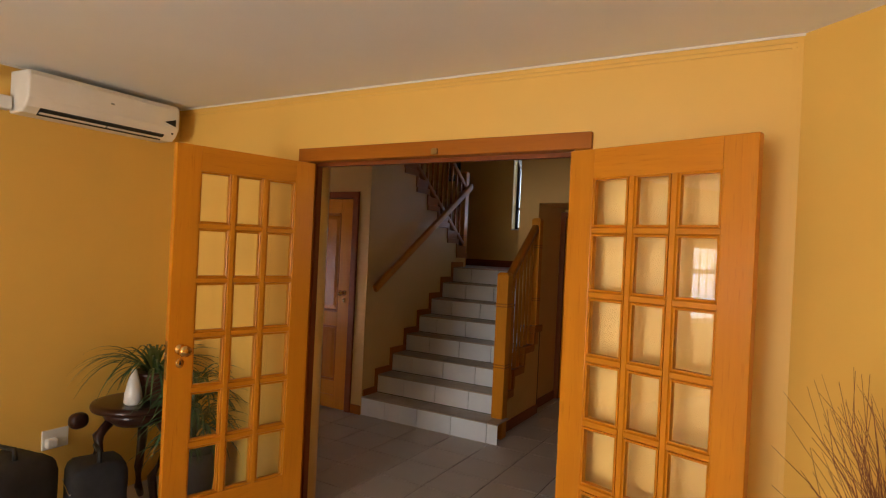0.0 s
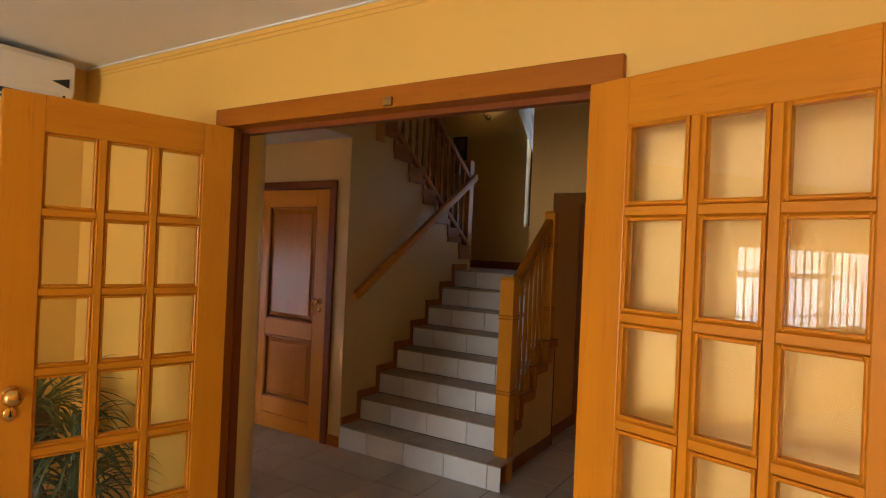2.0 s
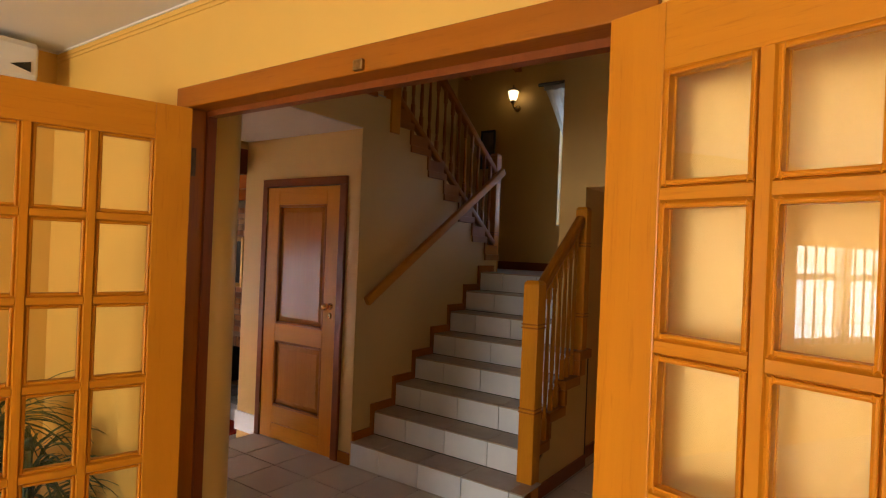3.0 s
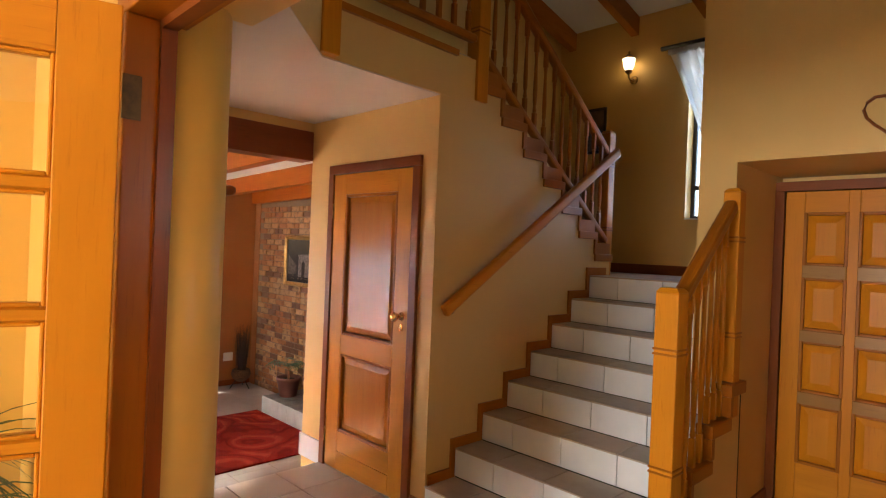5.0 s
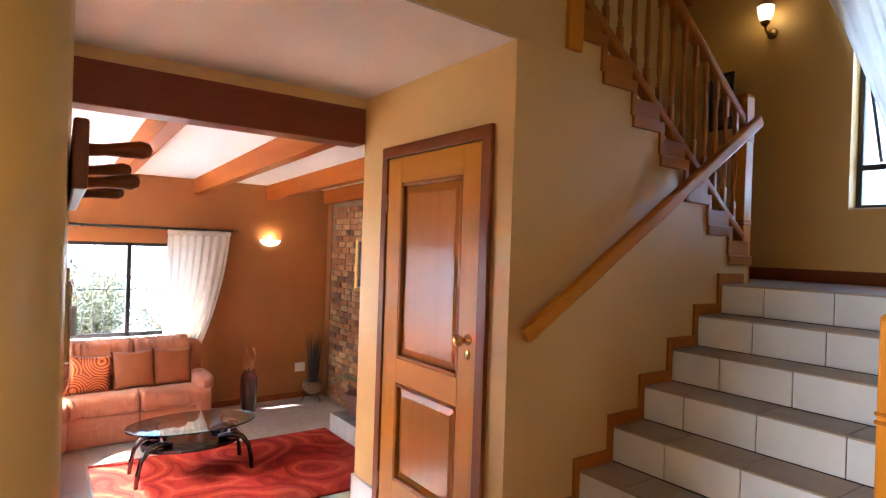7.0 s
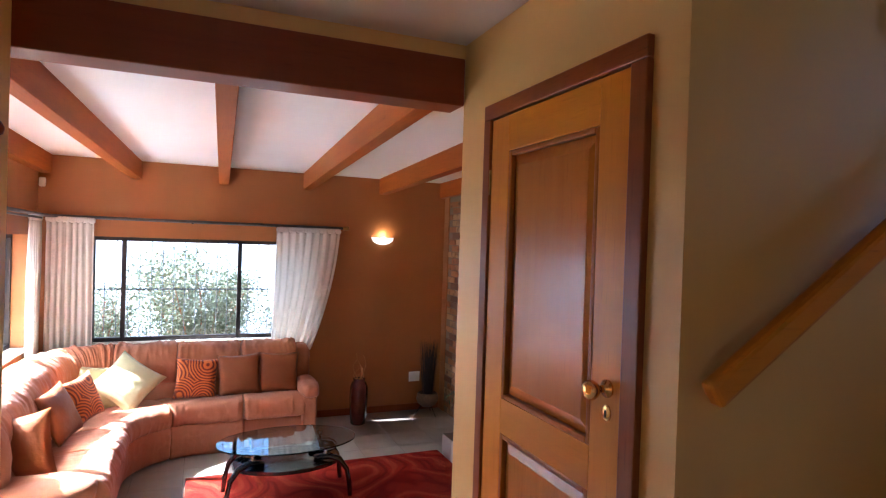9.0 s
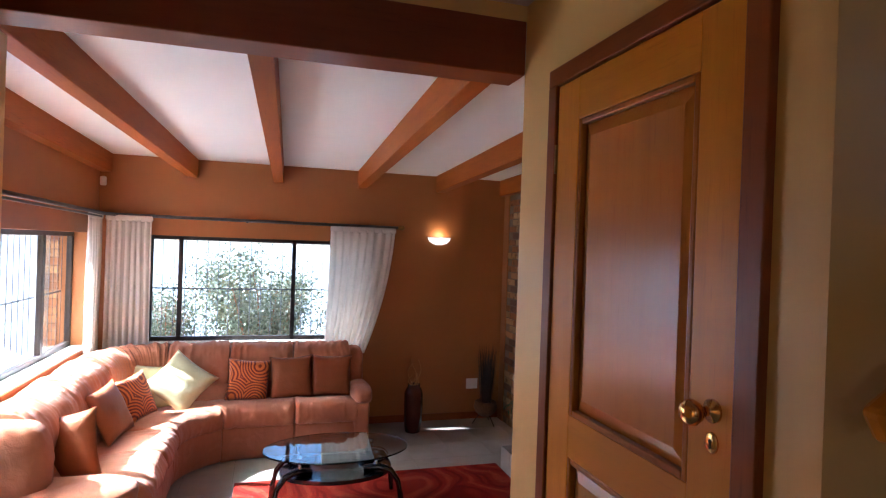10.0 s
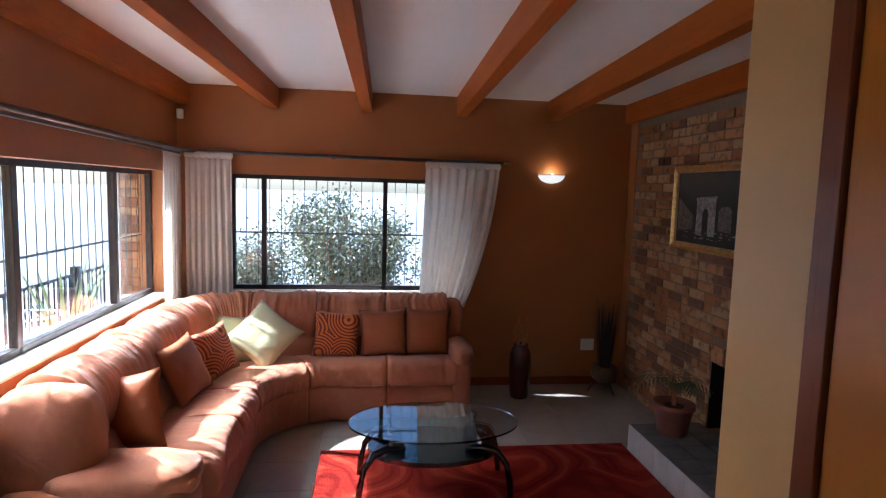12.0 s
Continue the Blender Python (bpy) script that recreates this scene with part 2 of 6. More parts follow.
# lounge where the walk begins
wall("wall_lounge_north", [(-3.075, -1.97, 2.50, 2.62, 0, 2.44), (-1.97, -0.29, 2.50, 2.62, 2.12, 2.44), (-0.29, 0.62, 2.50, 2.62, 0, 2.44)], M["ochre"], "ochre yellow plastered wall round the double doorway")
wall("wall_lounge_west", [(-3.3, -3.075, -1.6, 2.62, 0, 2.44), (-3.3, -3.075, -4.0, -3.98, 0, 2.44), (-3.3, -3.075, -3.98, -1.6, 0, 0.86), (-3.3, -3.075, -3.98, -1.6, 2.0, 2.44)], M["ochre"], "ochre yellow plastered wall with air conditioner and barred window")
bm = bmesh.new()
prism(bm, [(0.475, 2.50), (1.36, 1.74), (1.50, 1.90), (0.60, 2.62)], "z", 0, 2.44)
solid("wall_lounge_corner", bm, M["ochre"], "ochre yellow angled corner wall", "wall", **S)
wall("wall_lounge_east", [(1.36, 1.5, 0.6, 1.9, 0, 2.44), (1.36, 2.4, 0.5, 0.6, 0, 2.44), (2.3, 2.5, -4.0, 0.5, 0, 2.44)], M["ochre"], "ochre yellow plastered side wall of the lounge")
# out of view; the opening is added to let the south fill lamp in
wall("wall_lounge_south", [(-3.3, -1.7, -4.2, -4.0, 0, 2.44), (-0.1, 2.5, -4.2, -4.0, 0, 2.44), (-1.7, -0.1, -4.2, -4.0, 0, 0.5), (-1.7, -0.1, -4.2, -4.0, 2.0, 2.44)], M["ochre"], "ochre yellow plastered end wall of the lounge with an unseen opening added for fill light")
solid("ceiling_lounge", boxes((-3.3, 2.5, -4.2, 2.62, 2.44, 2.56)), M["ceiling_w"], "smooth white plastered ceiling", "ceiling", **S)
solid("trim_lounge", boxes((-3.075, 0.48, 2.493, 2.50, 2.432, 2.44), (-3.075, -3.068, -4.0, 2.493, 2.432, 2.44)), M["ceiling"], "thin white ceiling edge", "trim", **S)

solid("trim_cable", boxes((-3.07, 0.455, 2.4955, 2.50, 2.392, 2.404), (-3.07, 0.455, 2.4955, 2.50, 2.410, 2.418), (0.440, 0.452, 2.4955, 2.50, 0.0, 2.392), (0.458, 0.466, 2.4955, 2.50, 0.0, 2.41)), M["ochre"], "ochre painted cable trunking along the lounge wall", "trim", **S)

# hall and stairwell
PIER = -3.58
wall("wall_hall_south", [(-2.0, -0.26, 2.62, 2.82, 2.14, 2.44), (-0.26, 0.8, 2.62, 2.82, 0, 2.44), (-2.05, -1.95, 2.62, 2.82, 2.44, 5.3), (-1.95, 0.8, 2.62, 2.82, 2.44, 5.3), (-4.9, -2.05, 2.5, 2.7, 2.44, 5.3), (-4.6, -3.3, 2.3, 2.5, 0, 2.44), (PIER, -3.3, 2.5, 2.62, 0, 2.44)], M["cream"], "cream plastered wall on the hall's side of the doorway")
bm = bmesh.new()
nose = [(-2.10 + 0.18 * math.cos(math.pi / 2 * k / 12), 2.66 + 0.126 * math.sin(math.pi / 2 * k / 12)) for k in range(13)]
prism(bm, [(PIER, 2.622), (-1.972, 2.622), (-1.972, 2.59), (-1.92, 2.59)] + nose + [(PIER + 0.03, 2.856), (PIER, 2.83)], "z", 0, 2.434)
pier = solid("wall_pier", bm, M["pier"], "ochre painted pier with a rounded edge between doorway and living room", "wall", **S)
for f in pier.data.polygons[5:18]:
    f.use_smooth = True
wall("wall_hall_east", [(0.8, 1.0, 2.62, 3.3, 0, 5.3), (0.8, 1.0, 3.9, 6.6, 0, 5.3), (0.8, 1.0, 3.3, 3.9, 0, 1.5), (0.8, 1.0, 3.3, 3.9, 2.1, 5.3)], M["cream"], "cream plastered hall wall")
wall("wall_front", [(-1.87, -1.66, 5.55, 6.45, 0, 2.1), (-1.87, 0.8, 5.55, 6.45, 2.1, 5.0), (-0.78, 0.8, 5.55, 6.45, 0, 2.1), (-1.87, -1.67, 6.45, 7.3, 0, 5.0), (-1.66, -0.78, 6.38, 6.45, 0, 2.1)], M["cream"], "cream plastered wall with a deep front door recess")
wall("wall_landing", [(-4.3, -2.70, 7.3, 7.55, 0, 5.0), (-2.70, -2.0, 7.3, 7.55, 0, 1.90), (-2.70, -2.0, 7.3, 7.55, 3.40, 5.0), (-2.0, -1.5, 7.3, 7.55, 0, 5.0)], M["cream"], "cream plastered wall of the stair landing with a narrow window")
wall("wall_upper_west", [(-4.3, -4.1, 2.5, 7.3, 2.74, 5.3), (-4.3, -4.1, 6.12, 7.55, 0, 2.74), (-4.3, -4.11, 4.52, 6.12, 2.44, 2.74)], M["cream"], "cream plastered upper passage wall")
for d in ((-4.25, -3.978, 4.40, 4.52, Z_LR, 2.44), (-3.978, -3.03, 4.40, 4.52, 2.07, 2.44), (-3.03, -2.9, 4.40, 4.52, 0, 2.44), (-4.25, -4.11, 4.52, 6.12, Z_LR, 2.44), (-3.978, -3.03, 4.60, 4.65, 0, 2.07)):
    wall("wall_closet", [d], M["cream"], "cream plastered wall round the cupboard door")

UP_Y, UP_G, UP_R, RISE, GO, ST_Y = 6.37, 0.237, 0.171, 0.173, 0.238, 4.40
# the wall between the two flights follows the upper steps
pts = [(4.52, 0.0), (UP_Y, 0.0), (UP_Y, 1.37 + UP_R - 0.03)]
for k in range(1, 8):
    y1 = UP_Y - UP_G * k
    pts += [(y1, 1.37 + UP_R * k - 0.03), (y1, 1.37 + UP_R * (k + 1) - 0.03)]
pts += [(4.52, 2.71)]
bm = bmesh.new()
prism(bm, pts, "x", -3.04, -2.90)
solid("wall_stair", bm, M["cream"], "cream plastered wall between the two flights of stairs", "wall", **S)

bm = bmesh.new()
EDGE = [(-2.90, 4.52), (-2.86, 3.58), (-2.10, 2.82), (-4.3, 2.7), (-4.45, 2.3), (-4.45, 4.52)]
prism(bm, EDGE, "z", 2.44, 2.72)
box(bm, -4.3, -3.04, 4.52, 4.73, 2.46, 2.72)
solid("ceiling_hall", bm, M["cream"], "cream plastered slab edge with a cut-off corner", "ceiling", **S)
bm = bmesh.new()
prism(bm, [(-2.905, 4.40), (-2.865, 3.585), (-2.105, 2.825), (-4.44, 2.82), (-4.44, 4.40)], "z", 2.434, 2.4395)
solid("ceiling_passage", bm, M["ceiling_p"], "pale peach plastered ceiling of the passage", "ceiling", **S)
bm = bmesh.new()
prism(bm, [(2.4, 5.02), (7.55, 3.80), (7.55, 3.92), (2.4, 5.14)], "x", -4.4, 1.0)
solid("ceiling_stairwell", bm, M["ceiling"], "white sloping ceiling above the stairwell", "ceiling", **S)
for x in (-3.95, -3.25, -2.55, -1.85, -1.15, -0.4, 0.3):
    bm = bmesh.new()
    prism(bm, [(2.82, 4.74), (7.3, 3.68), (7.3, 3.855), (2.82, 4.915)], "x", x - 0.04, x + 0.04)
    solid("rafter", bm, M["mid_y"], "dark stained exposed rafter under the sloping ceiling", "rafter", "rafters of the stairwell")

# floors
solid("floor", boxes((-3.99, 2.5, -4.2, 7.3, -0.2, -0.006)), M["grout"], "dark grouted bed of the tiled hall and lounge floor", "floor", **S)
solid("floor_living", boxes((-8.9, -3.99, 1.4, 6.4, Z_LR - 0.15, Z_LR - 0.004)), M["grout"], "grouted bed of the sunken living room floor", "floor", **S)
bm = bmesh.new()
prism(bm, [(-8.9, Z_LRC - 0.01), (-4.40, Z_LRC + 0.09), (-4.40, Z_LRC + 0.3), (-8.9, Z_LRC + 0.3)], "y", 1.4, 6.4)
solid("ceiling_living", bm, M["ceiling_w"], "white plastered ceiling between timber beams", "ceiling", **S)

# living room walls
WY0, WY1, WZ0, WZ1 = 2.25, 4.45, 0.395, 1.485
wall("wall_far", [(-8.82, X_FAR, 1.55, WY0, Z_LR, 2.4), (-8.82, X_FAR, WY1, 6.4, Z_LR, 2.4), (-8.82, X_FAR, WY0, WY1, Z_LR, WZ0), (-8.82, X_FAR, WY0, WY1, WZ1, 2.4)], M["rust"], "rust brown plastered wall round a wide window")
SX0, SX1, SZ0 = -8.31, -5.22, 0.42
wall("wall_side", [(X_FAR, SX0, 1.56, Y_SIDE, Z_LR, 2.4), (SX1, -3.3, 1.56, Y_SIDE, Z_LR, 2.4), (SX0, SX1, 1.56, Y_SIDE, Z_LR, SZ0), (SX0, SX1, 1.56, Y_SIDE, WZ1, 2.4)], M["rust"], "rust brown plastered wall round a long window")
wall("wall_hearth_back", [(X_FAR, -6.97, 6.112, 6.4, Z_LR, 2.4), (-6.97, -6.2, 6.112, 6.4, 0.17, 2.4), (-6.2, -4.11, 6.112, 6.4, Z_LR, 2.4)], M["mortar"], "mortar bed of the face brick chimney wall")
wall("wall_firebox", [(-6.97, -6.2, 6.55, 6.6, Z_LR, 0.3), (-7.0, -6.966, 6.118, 6.6, Z_LR, 0.169), (-6.204, -6.17, 6.118, 6.6, Z_LR, 0.169), (-6.966, -6.204, 6.118, 6.6, 0.16, 0.169)], plain("soot", (0.012, 0.011, 0.010), rough=0.95, scale=12, relief=0.4), "soot-blackened inside of the fireplace")

# steps down
for k, (x0, x1) in enumerate(((-4.28, -3.99), (-4.57, -4.28))):
    z = -0.1827 * (k + 1)
    solid("step", boxes((x0, x1, 1.8, 4.40, Z_LR, z), bevel=0.006), M["tile_white"], "white tiled step down into the living room", "step", "steps to the living room", **S)

# beams, rising a little towards the hall
LR_RISE = 0.09
for y, y2 in ((1.86, 1.83), (2.65, 2.46), (3.50, 3.385), (4.40, 4.295), (5.30, 5.21), (6.09, 6.09)):
    bm = bmesh.new()
    v = [bm.verts.new(p) for x, c, z in ((X_FAR, y, 2.09), (-4.45, y2, 2.09 + LR_RISE)) for p in ((x, c - 0.05, z), (x, c + 0.05, z), (x, c + 0.05, z + 0.2), (x, c - 0.05, z + 0.2))]
    for f in ((0, 1, 2, 3), (7, 6, 5, 4), (0, 4, 5, 1), (1, 5, 6, 2), (2, 6, 7, 3), (3, 7, 4, 0)):
        bm.faces.new([v[i] for i in f])
    bmesh.ops.bevel(bm, geom=bm.edges[:], offset=0.004, segments=1, affect="EDGES")
    solid("beam", bm, M["beam"], "red-brown stained ceiling beam of the living room", "beam", "living room beams", **S)
solid("beam_main", boxes((-4.40, -4.235, 1.8, 4.395, 2.155, 2.37), bevel=0.006), M["beam_main"], "dark red-brown main beam over the living room opening", "beam", **S)

wall("wall_lintel", [(-4.40, -4.245, 1.8, 4.40, 2.37, 2.436)], M["cream"], "cream plastered strip between main beam and ceiling")

# ---- ground and distance ----
solid("ground", boxes((-400, 400, -400, 400, -1.0, -0.95)), plain("dry_ground", (0.34, 0.38, 0.40), (0.25, 0.29, 0.31), 0.95, scale=0.4, fine=8, relief=0.4), "pale dry ground outside", "ground", **S)


def wpart(name, bm, material, parent, label="", smooth=False):
    """A part given in the world's own metres."""
    at = Matrix.Identity(4)
    o = parent
    while o is not None:
        at = at @ o.matrix_basis.inverted()
        o = o.parent
    return part(name, bm, material, parent, label, smooth, at)


def rounded(bm, cx, cy, cz, sx, sy, sz, power=4.0, cuts=6, wrinkle=0.0, seed=0, turn=0.0):
    """A soft block with rounded sides and slight wrinkles."""
    n = cuts + 1
    c, s = math.cos(turn), math.sin(turn)
    made = {}

    def vert(i, j, k):
        if (i, j, k) not in made:
            p = Vector((2 * i / n - 1, 2 * j / n - 1, 2 * k / n - 1))
            f = (abs(p.x) ** power + abs(p.y) ** power + abs(p.z) ** power) ** (-1 / power)
            q = Vector((p.x * f * sx / 2, p.y * f * sy / 2, p.z * f * sz / 2))
            if wrinkle:
                w = noise.noise(Vector((q.x * 9 + seed, q.y * 9, q.z * 9))) + 0.5 * noise.noise(Vector((q.x * 26, q.y * 26 + seed, q.z * 26)))
                q += q.normalized() * wrinkle * w
            made[i, j, k] = bm.verts.new((cx + q.x * c - q.y * s, cy + q.x * s + q.y * c, cz + q.z))
        return made[i, j, k]

    for a in range(n):
        for b in range(n):
            for e in (0, n):
                bm.faces.new((vert(a, b, e), vert(a + 1, b, e), vert(a + 1, b + 1, e), vert(a, b + 1, e)))
                bm.faces.new((vert(a, e, b), vert(a + 1, e, b), vert(a + 1, e, b + 1), vert(a, e, b + 1)))
                bm.faces.new((vert(e, a, b), vert(e, a + 1, b), vert(e, a + 1, b + 1), vert(e, a, b + 1)))
    return bm


# ---- double doors of the lounge ----
door_1 = thing("door_1", (-1.13, 2.55, 0), label="mid-brown timber frame of the glazed double doors", category="door frame", kind="structure")
wpart("jamb", boxes((-1.974, -1.90, 2.478, 2.588, 0, 2.05), bevel=0.004), M["mid_z"], door_1)
wpart("jamb", boxes((-0.36, -0.287, 2.478, 2.588, 0, 2.05), bevel=0.004), M["mid_z"], door_1)
wpart("head", boxes((-1.974, -0.287, 2.478, 2.62, 2.05, 2.125), bevel=0.004), M["mid_x"], door_1)
wpart("stop", boxes((-1.90, -1.885, 2.55, 2.585, 0, 2.05), (-0.375, -0.36, 2.55, 2.585, 0, 2.05), (-1.885, -0.375, 2.55, 2.585, 2.03, 2.05)), M["red_z"], door_1)
wpart("catch", boxes((-1.085, -1.05, 2.466, 2.50, 2.055, 2.085), bevel=0.004), M["dull_brass"], door_1, "small brass door catch")
for z in (0.25, 1.86):
    wpart("hinge", boxes((-1.901, -1.896, 2.475, 2.515, z - 0.05, z + 0.05)), M["dark_brass"], door_1, "tarnished brass butt hinge")


def knob_bm(side=1):
    bm = bmesh.new()
    lathe(bm, [(0.026, 0), (0.026, 0.006), (0.011, 0.010), (0.010, 0.032), (0.022, 0.042), (0.029, 0.056), (0.027, 0.070), (0.016, 0.078), (0.004, 0.080)], 20)
    return bm


def key_plate_bm():
    bm = bmesh.new()
    lathe(bm, [(0.019, 0), (0.019, 0.004), (0.015, 0.006)], 20)
    for v in bm.verts:
        v.co.y *= 1.25
    return bm


def key_hole_bm():
    bm = bmesh.new()
    lathe(bm, [(0.0045, 0), (0.0045, 0.0075)], 10, (0, 0.004, 0))
    box(bm, -0.002, 0.002, -0.012, 0.004, 0, 0.0075)
    return bm


def fit_knob(parent, x, y, z, way, key=0.065):
    """A brass knob and its key plate on a door's face; way: 1 or -1 along local y."""
    rx = -90 if way > 0 else 90
    k = part("knob", knob_bm(), M["brass"], parent, "polished brass door knob", True, pose(x, y, z, rx))
    p = part("key_plate", key_plate_bm(), M["brass"], parent, "oval brass key plate", True, pose(x, y, z - key, rx))
    part("key_hole", key_hole_bm(), M["black"], p)
    return k


LW = 0.742


def glazed_leaf(at, rz, label, knobs, first=1.58 / 6):
    leaf = thing("glazed_door", at, rz, label, "door", "lounge double doors")
    part("stile", boxes((0, 0.115, -0.02, 0.02, 0.01, 2.03), bevel=0.003), M["honey_z"], leaf)
    part("stile", boxes((LW - 0.115, LW, -0.02, 0.02, 0.01, 2.03), bevel=0.003), M["honey_z"], leaf)
    part("rail", boxes((0.115, LW - 0.115, -0.02, 0.02, 1.91, 2.03), bevel=0.002), M["honey_x"], leaf)
    part("rail", boxes((0.115, LW - 0.115, -0.02, 0.02, 0.01, 1.91 - first - 5 * 0.2635), bevel=0.002), M["honey_x"], leaf)
    w = (LW - 0.23) / 3
    lev = [1.91 - first - 0.2635 * k for k in range(6)][::-1] + [1.91]
    moulding = [(-0.010, -0.018), (0.010, -0.018), (0.015, -0.008), (0.015, 0.008), (0.010, 0.018), (-0.010, 0.018), (-0.015, 0.008), (-0.015, -0.008)]
    for i in (1, 2):
        bm = bmesh.new()
        prism(bm, [(0.115 + w * i + a, b) for a, b in moulding], "z", lev[0], 1.91)
        part("muntin", bm, M["honey_z"], leaf)
    for j in range(1, 6):
        for i in range(3):
            x0 = 0.115 + w * i + (0.013 if i else 0)
            x1 = 0.115 + w * (i + 1) - (0.013 if i < 2 else 0)
            bm = bmesh.new()
            prism(bm, [(b, lev[j] + a) for a, b in moulding], "x", x0, x1)
            part("muntin", bm, M["honey_x"], leaf)
    for i in range(3):
        for j in range(6):
            x0, x1, z0, z1 = 0.115 + w * i, 0.115 + w * (i + 1), lev[j], lev[j + 1]
            e0, e1 = (0.0 if i == 0 else 0.015), (0.0 if i == 2 else 0.015)
            f0, f1 = (0.0 if j == 0 else 0.015), (0.0 if j == 5 else 0.015)
            p = part("pane", boxes((x0 + e0, x1 - e1, -0.002, 0.002, z0 + f0, z1 - f1)), M["pane"], leaf)
            p.visible_shadow = False
            bm = bmesh.new()
            a0, a1, c0, c1 = x0 + e0, x1 - e1, z0 + f0, z1 - f1
            for s in (-1, 1):
                for q in ((a0, a0 + 0.009, c0, c1), (a1 - 0.009, a1, c0, c1), (a0 + 0.009, a1 - 0.009, c0, c0 + 0.009), (a0 + 0.009, a1 - 0.009, c1 - 0.009, c1)):
                    box(bm, q[0], q[1], s * 0.003, s * 0.013, q[2], q[3], bevel=0.003, seg=1)
            part("bead", bm, M["honey_x"], leaf)
    if knobs:
        fit_knob(leaf, LW - 0.055, 0.02, 1.06, 1)
        fit_knob(leaf, LW - 0.055, -0.02, 1.06, -1)
        part("lock_plate", boxes((LW - 0.001, LW + 0.002, -0.011, 0.011, 0.92, 1.10)), M["dull_brass"], leaf, "brass lock face in the door's edge")
        part("latch", boxes((LW, LW + 0.012, -0.007, 0.007, 1.02, 1.045), bevel=0.002), M["chrome"], leaf)
    return leaf


glazed_leaf((-1.835, 2.455, 0), -105.5, "open honey-varnished pine door with eighteen glass panes and brass knob", True)
glazed_leaf((-0.350, 2.435, 0), -16.7, "wide open honey-varnished pine door with eighteen glass panes", False, 0.215)

# ---- cupboard door ----
door_2 = thing("door_2", (-3.55, 4.40, 0), label="mid-brown timber frame of the cupboard door", category="door frame", kind="structure")
wpart("jamb", boxes((-3.988, -3.930, 4.378, 4.53, 0, 2.035), bevel=0.004), M["red_z"], door_2)
wpart("jamb", boxes((-3.090, -3.025, 4.378, 4.53, 0, 2.035), bevel=0.004), M["red_z"], door_2)
wpart("head", boxes((-3.988, -3.025, 4.378, 4.53, 2.035, 2.098), bevel=0.004), M["red_x"], door_2)


def raised_panel(parent, x0, x1, z0, z1, y, face, depth=0.014, slope=0.045, material=None):
    """A fielded panel in a sunk field; face: -1 looks towards smaller y."""
    bm = bmesh.new()
    yb, yf = y, y + face * depth
    o = [(x0, z0), (x1, z0), (x1, z1), (x0, z1)]
    n = [(x0 + slope, z0 + slope), (x1 - slope, z0 + slope), (x1 - slope, z1 - slope), (x0 + slope, z1 - slope)]
    back = [bm.verts.new((a, y - face * 0.008, b)) for a, b in o]
    edge = [bm.verts.new((a, yb, b)) for a, b in o]
    field = [bm.verts.new((a, yf, b)) for a, b in n]
    bm.faces.new(field)
    bm.faces.new(back)
    for i in range(4):
        j = (i + 1) % 4
        bm.faces.new((edge[i], edge[j], field[j], field[i]))
        bm.faces.new((back[i], back[j], edge[j], edge[i]))
    p = part("panel", bm, material or M["panel"], parent, "" if material else "darker varnished raised panel")
    bm = bmesh.new()
    m = 0.016
    for q in ((x0 - m, x0 + 0.004, z0 - m, z1 + m), (x1 - 0.004, x1 + m, z0 - m, z1 + m), (x0 + 0.004, x1 - 0.004, z0 - m, z0 + 0.004), (x0 + 0.004, x1 - 0.004, z1 - 0.004, z1 + m)):
        box(bm, q[0], q[1], min(yb, yf + face * 0.01), max(yb, yf + face * 0.01), q[2], q[3], bevel=0.005)
    part("moulding", bm, M["mid_z"], parent, "brown moulding round the panel")
    return p


cup = thing("cupboard_door", (-3.930, 4.40, 0), 0, "closed honey-brown panelled cupboard door with a brass knob", "door")
W2 = 0.840
part("stile", boxes((0.003, 0.145, -0.012, 0.028, 0.008, 2.03), bevel=0.003), M["honey_z"], cup)
part("stile", boxes((W2 - 0.140, W2 - 0.003, -0.012, 0.028, 0.008, 2.03), bevel=0.003), M["honey_z"], cup)
for z0, z1 in ((1.89, 2.03), (0.80, 0.935), (0.135, 0.27)):
    part("rail", boxes((0.145, W2 - 0.140, -0.012, 0.028, z0, z1), bevel=0.002), M["honey_x"], cup)
part("kick_rail", boxes((0.145, W2 - 0.140, -0.012, 0.028, 0.008, 0.131), bevel=0.002), M["honey_x"], cup)
raised_panel(cup, 0.161, W2 - 0.156, 0.951, 1.874, 0.012, -1)
raised_panel(cup, 0.161, W2 - 0.156, 0.286, 0.784, 0.012, -1)
fit_knob(cup, W2 - 0.062, -0.012, 1.125, -1, 0.07)
for z in (0.22, 1.78):
    part("hinge", boxes((-0.004, 0.006, -0.02, -0.008, z - 0.05, z + 0.05), bevel=0.002), M["dull_brass"], cup)

# ---- front door ----
door_3 = thing("door_3", (-1.22, 6.30, 0), label="mid-brown timber frame of the front door", category="door frame", kind="structure")
wpart("jamb", boxes((-1.66, -1.605, 6.24, 6.38, 0, 2.0), bevel=0.003), M["red_z"], door_3)
wpart("jamb", boxes((-0.835, -0.78, 6.24, 6.38, 0, 2.0), bevel=0.003), M["red_z"], door_3)
wpart("head", boxes((-1.66, -0.78, 6.24, 6.38, 2.0, 2.06), bevel=0.003), M["red_x"], door_3)
# honey varnish greyed in its colour, for the sky mirrored in the rails
M["ledge"] = wood("sky_sheen_grey_ledge", (0.40, 0.20, 0.06), (0.22, 0.11, 0.04), "x", 0.22, 0.5)
fd = thing("front_door", (-1.60, 6.27, 0), 0, "closed honey-brown front door with eight raised panels", "door")
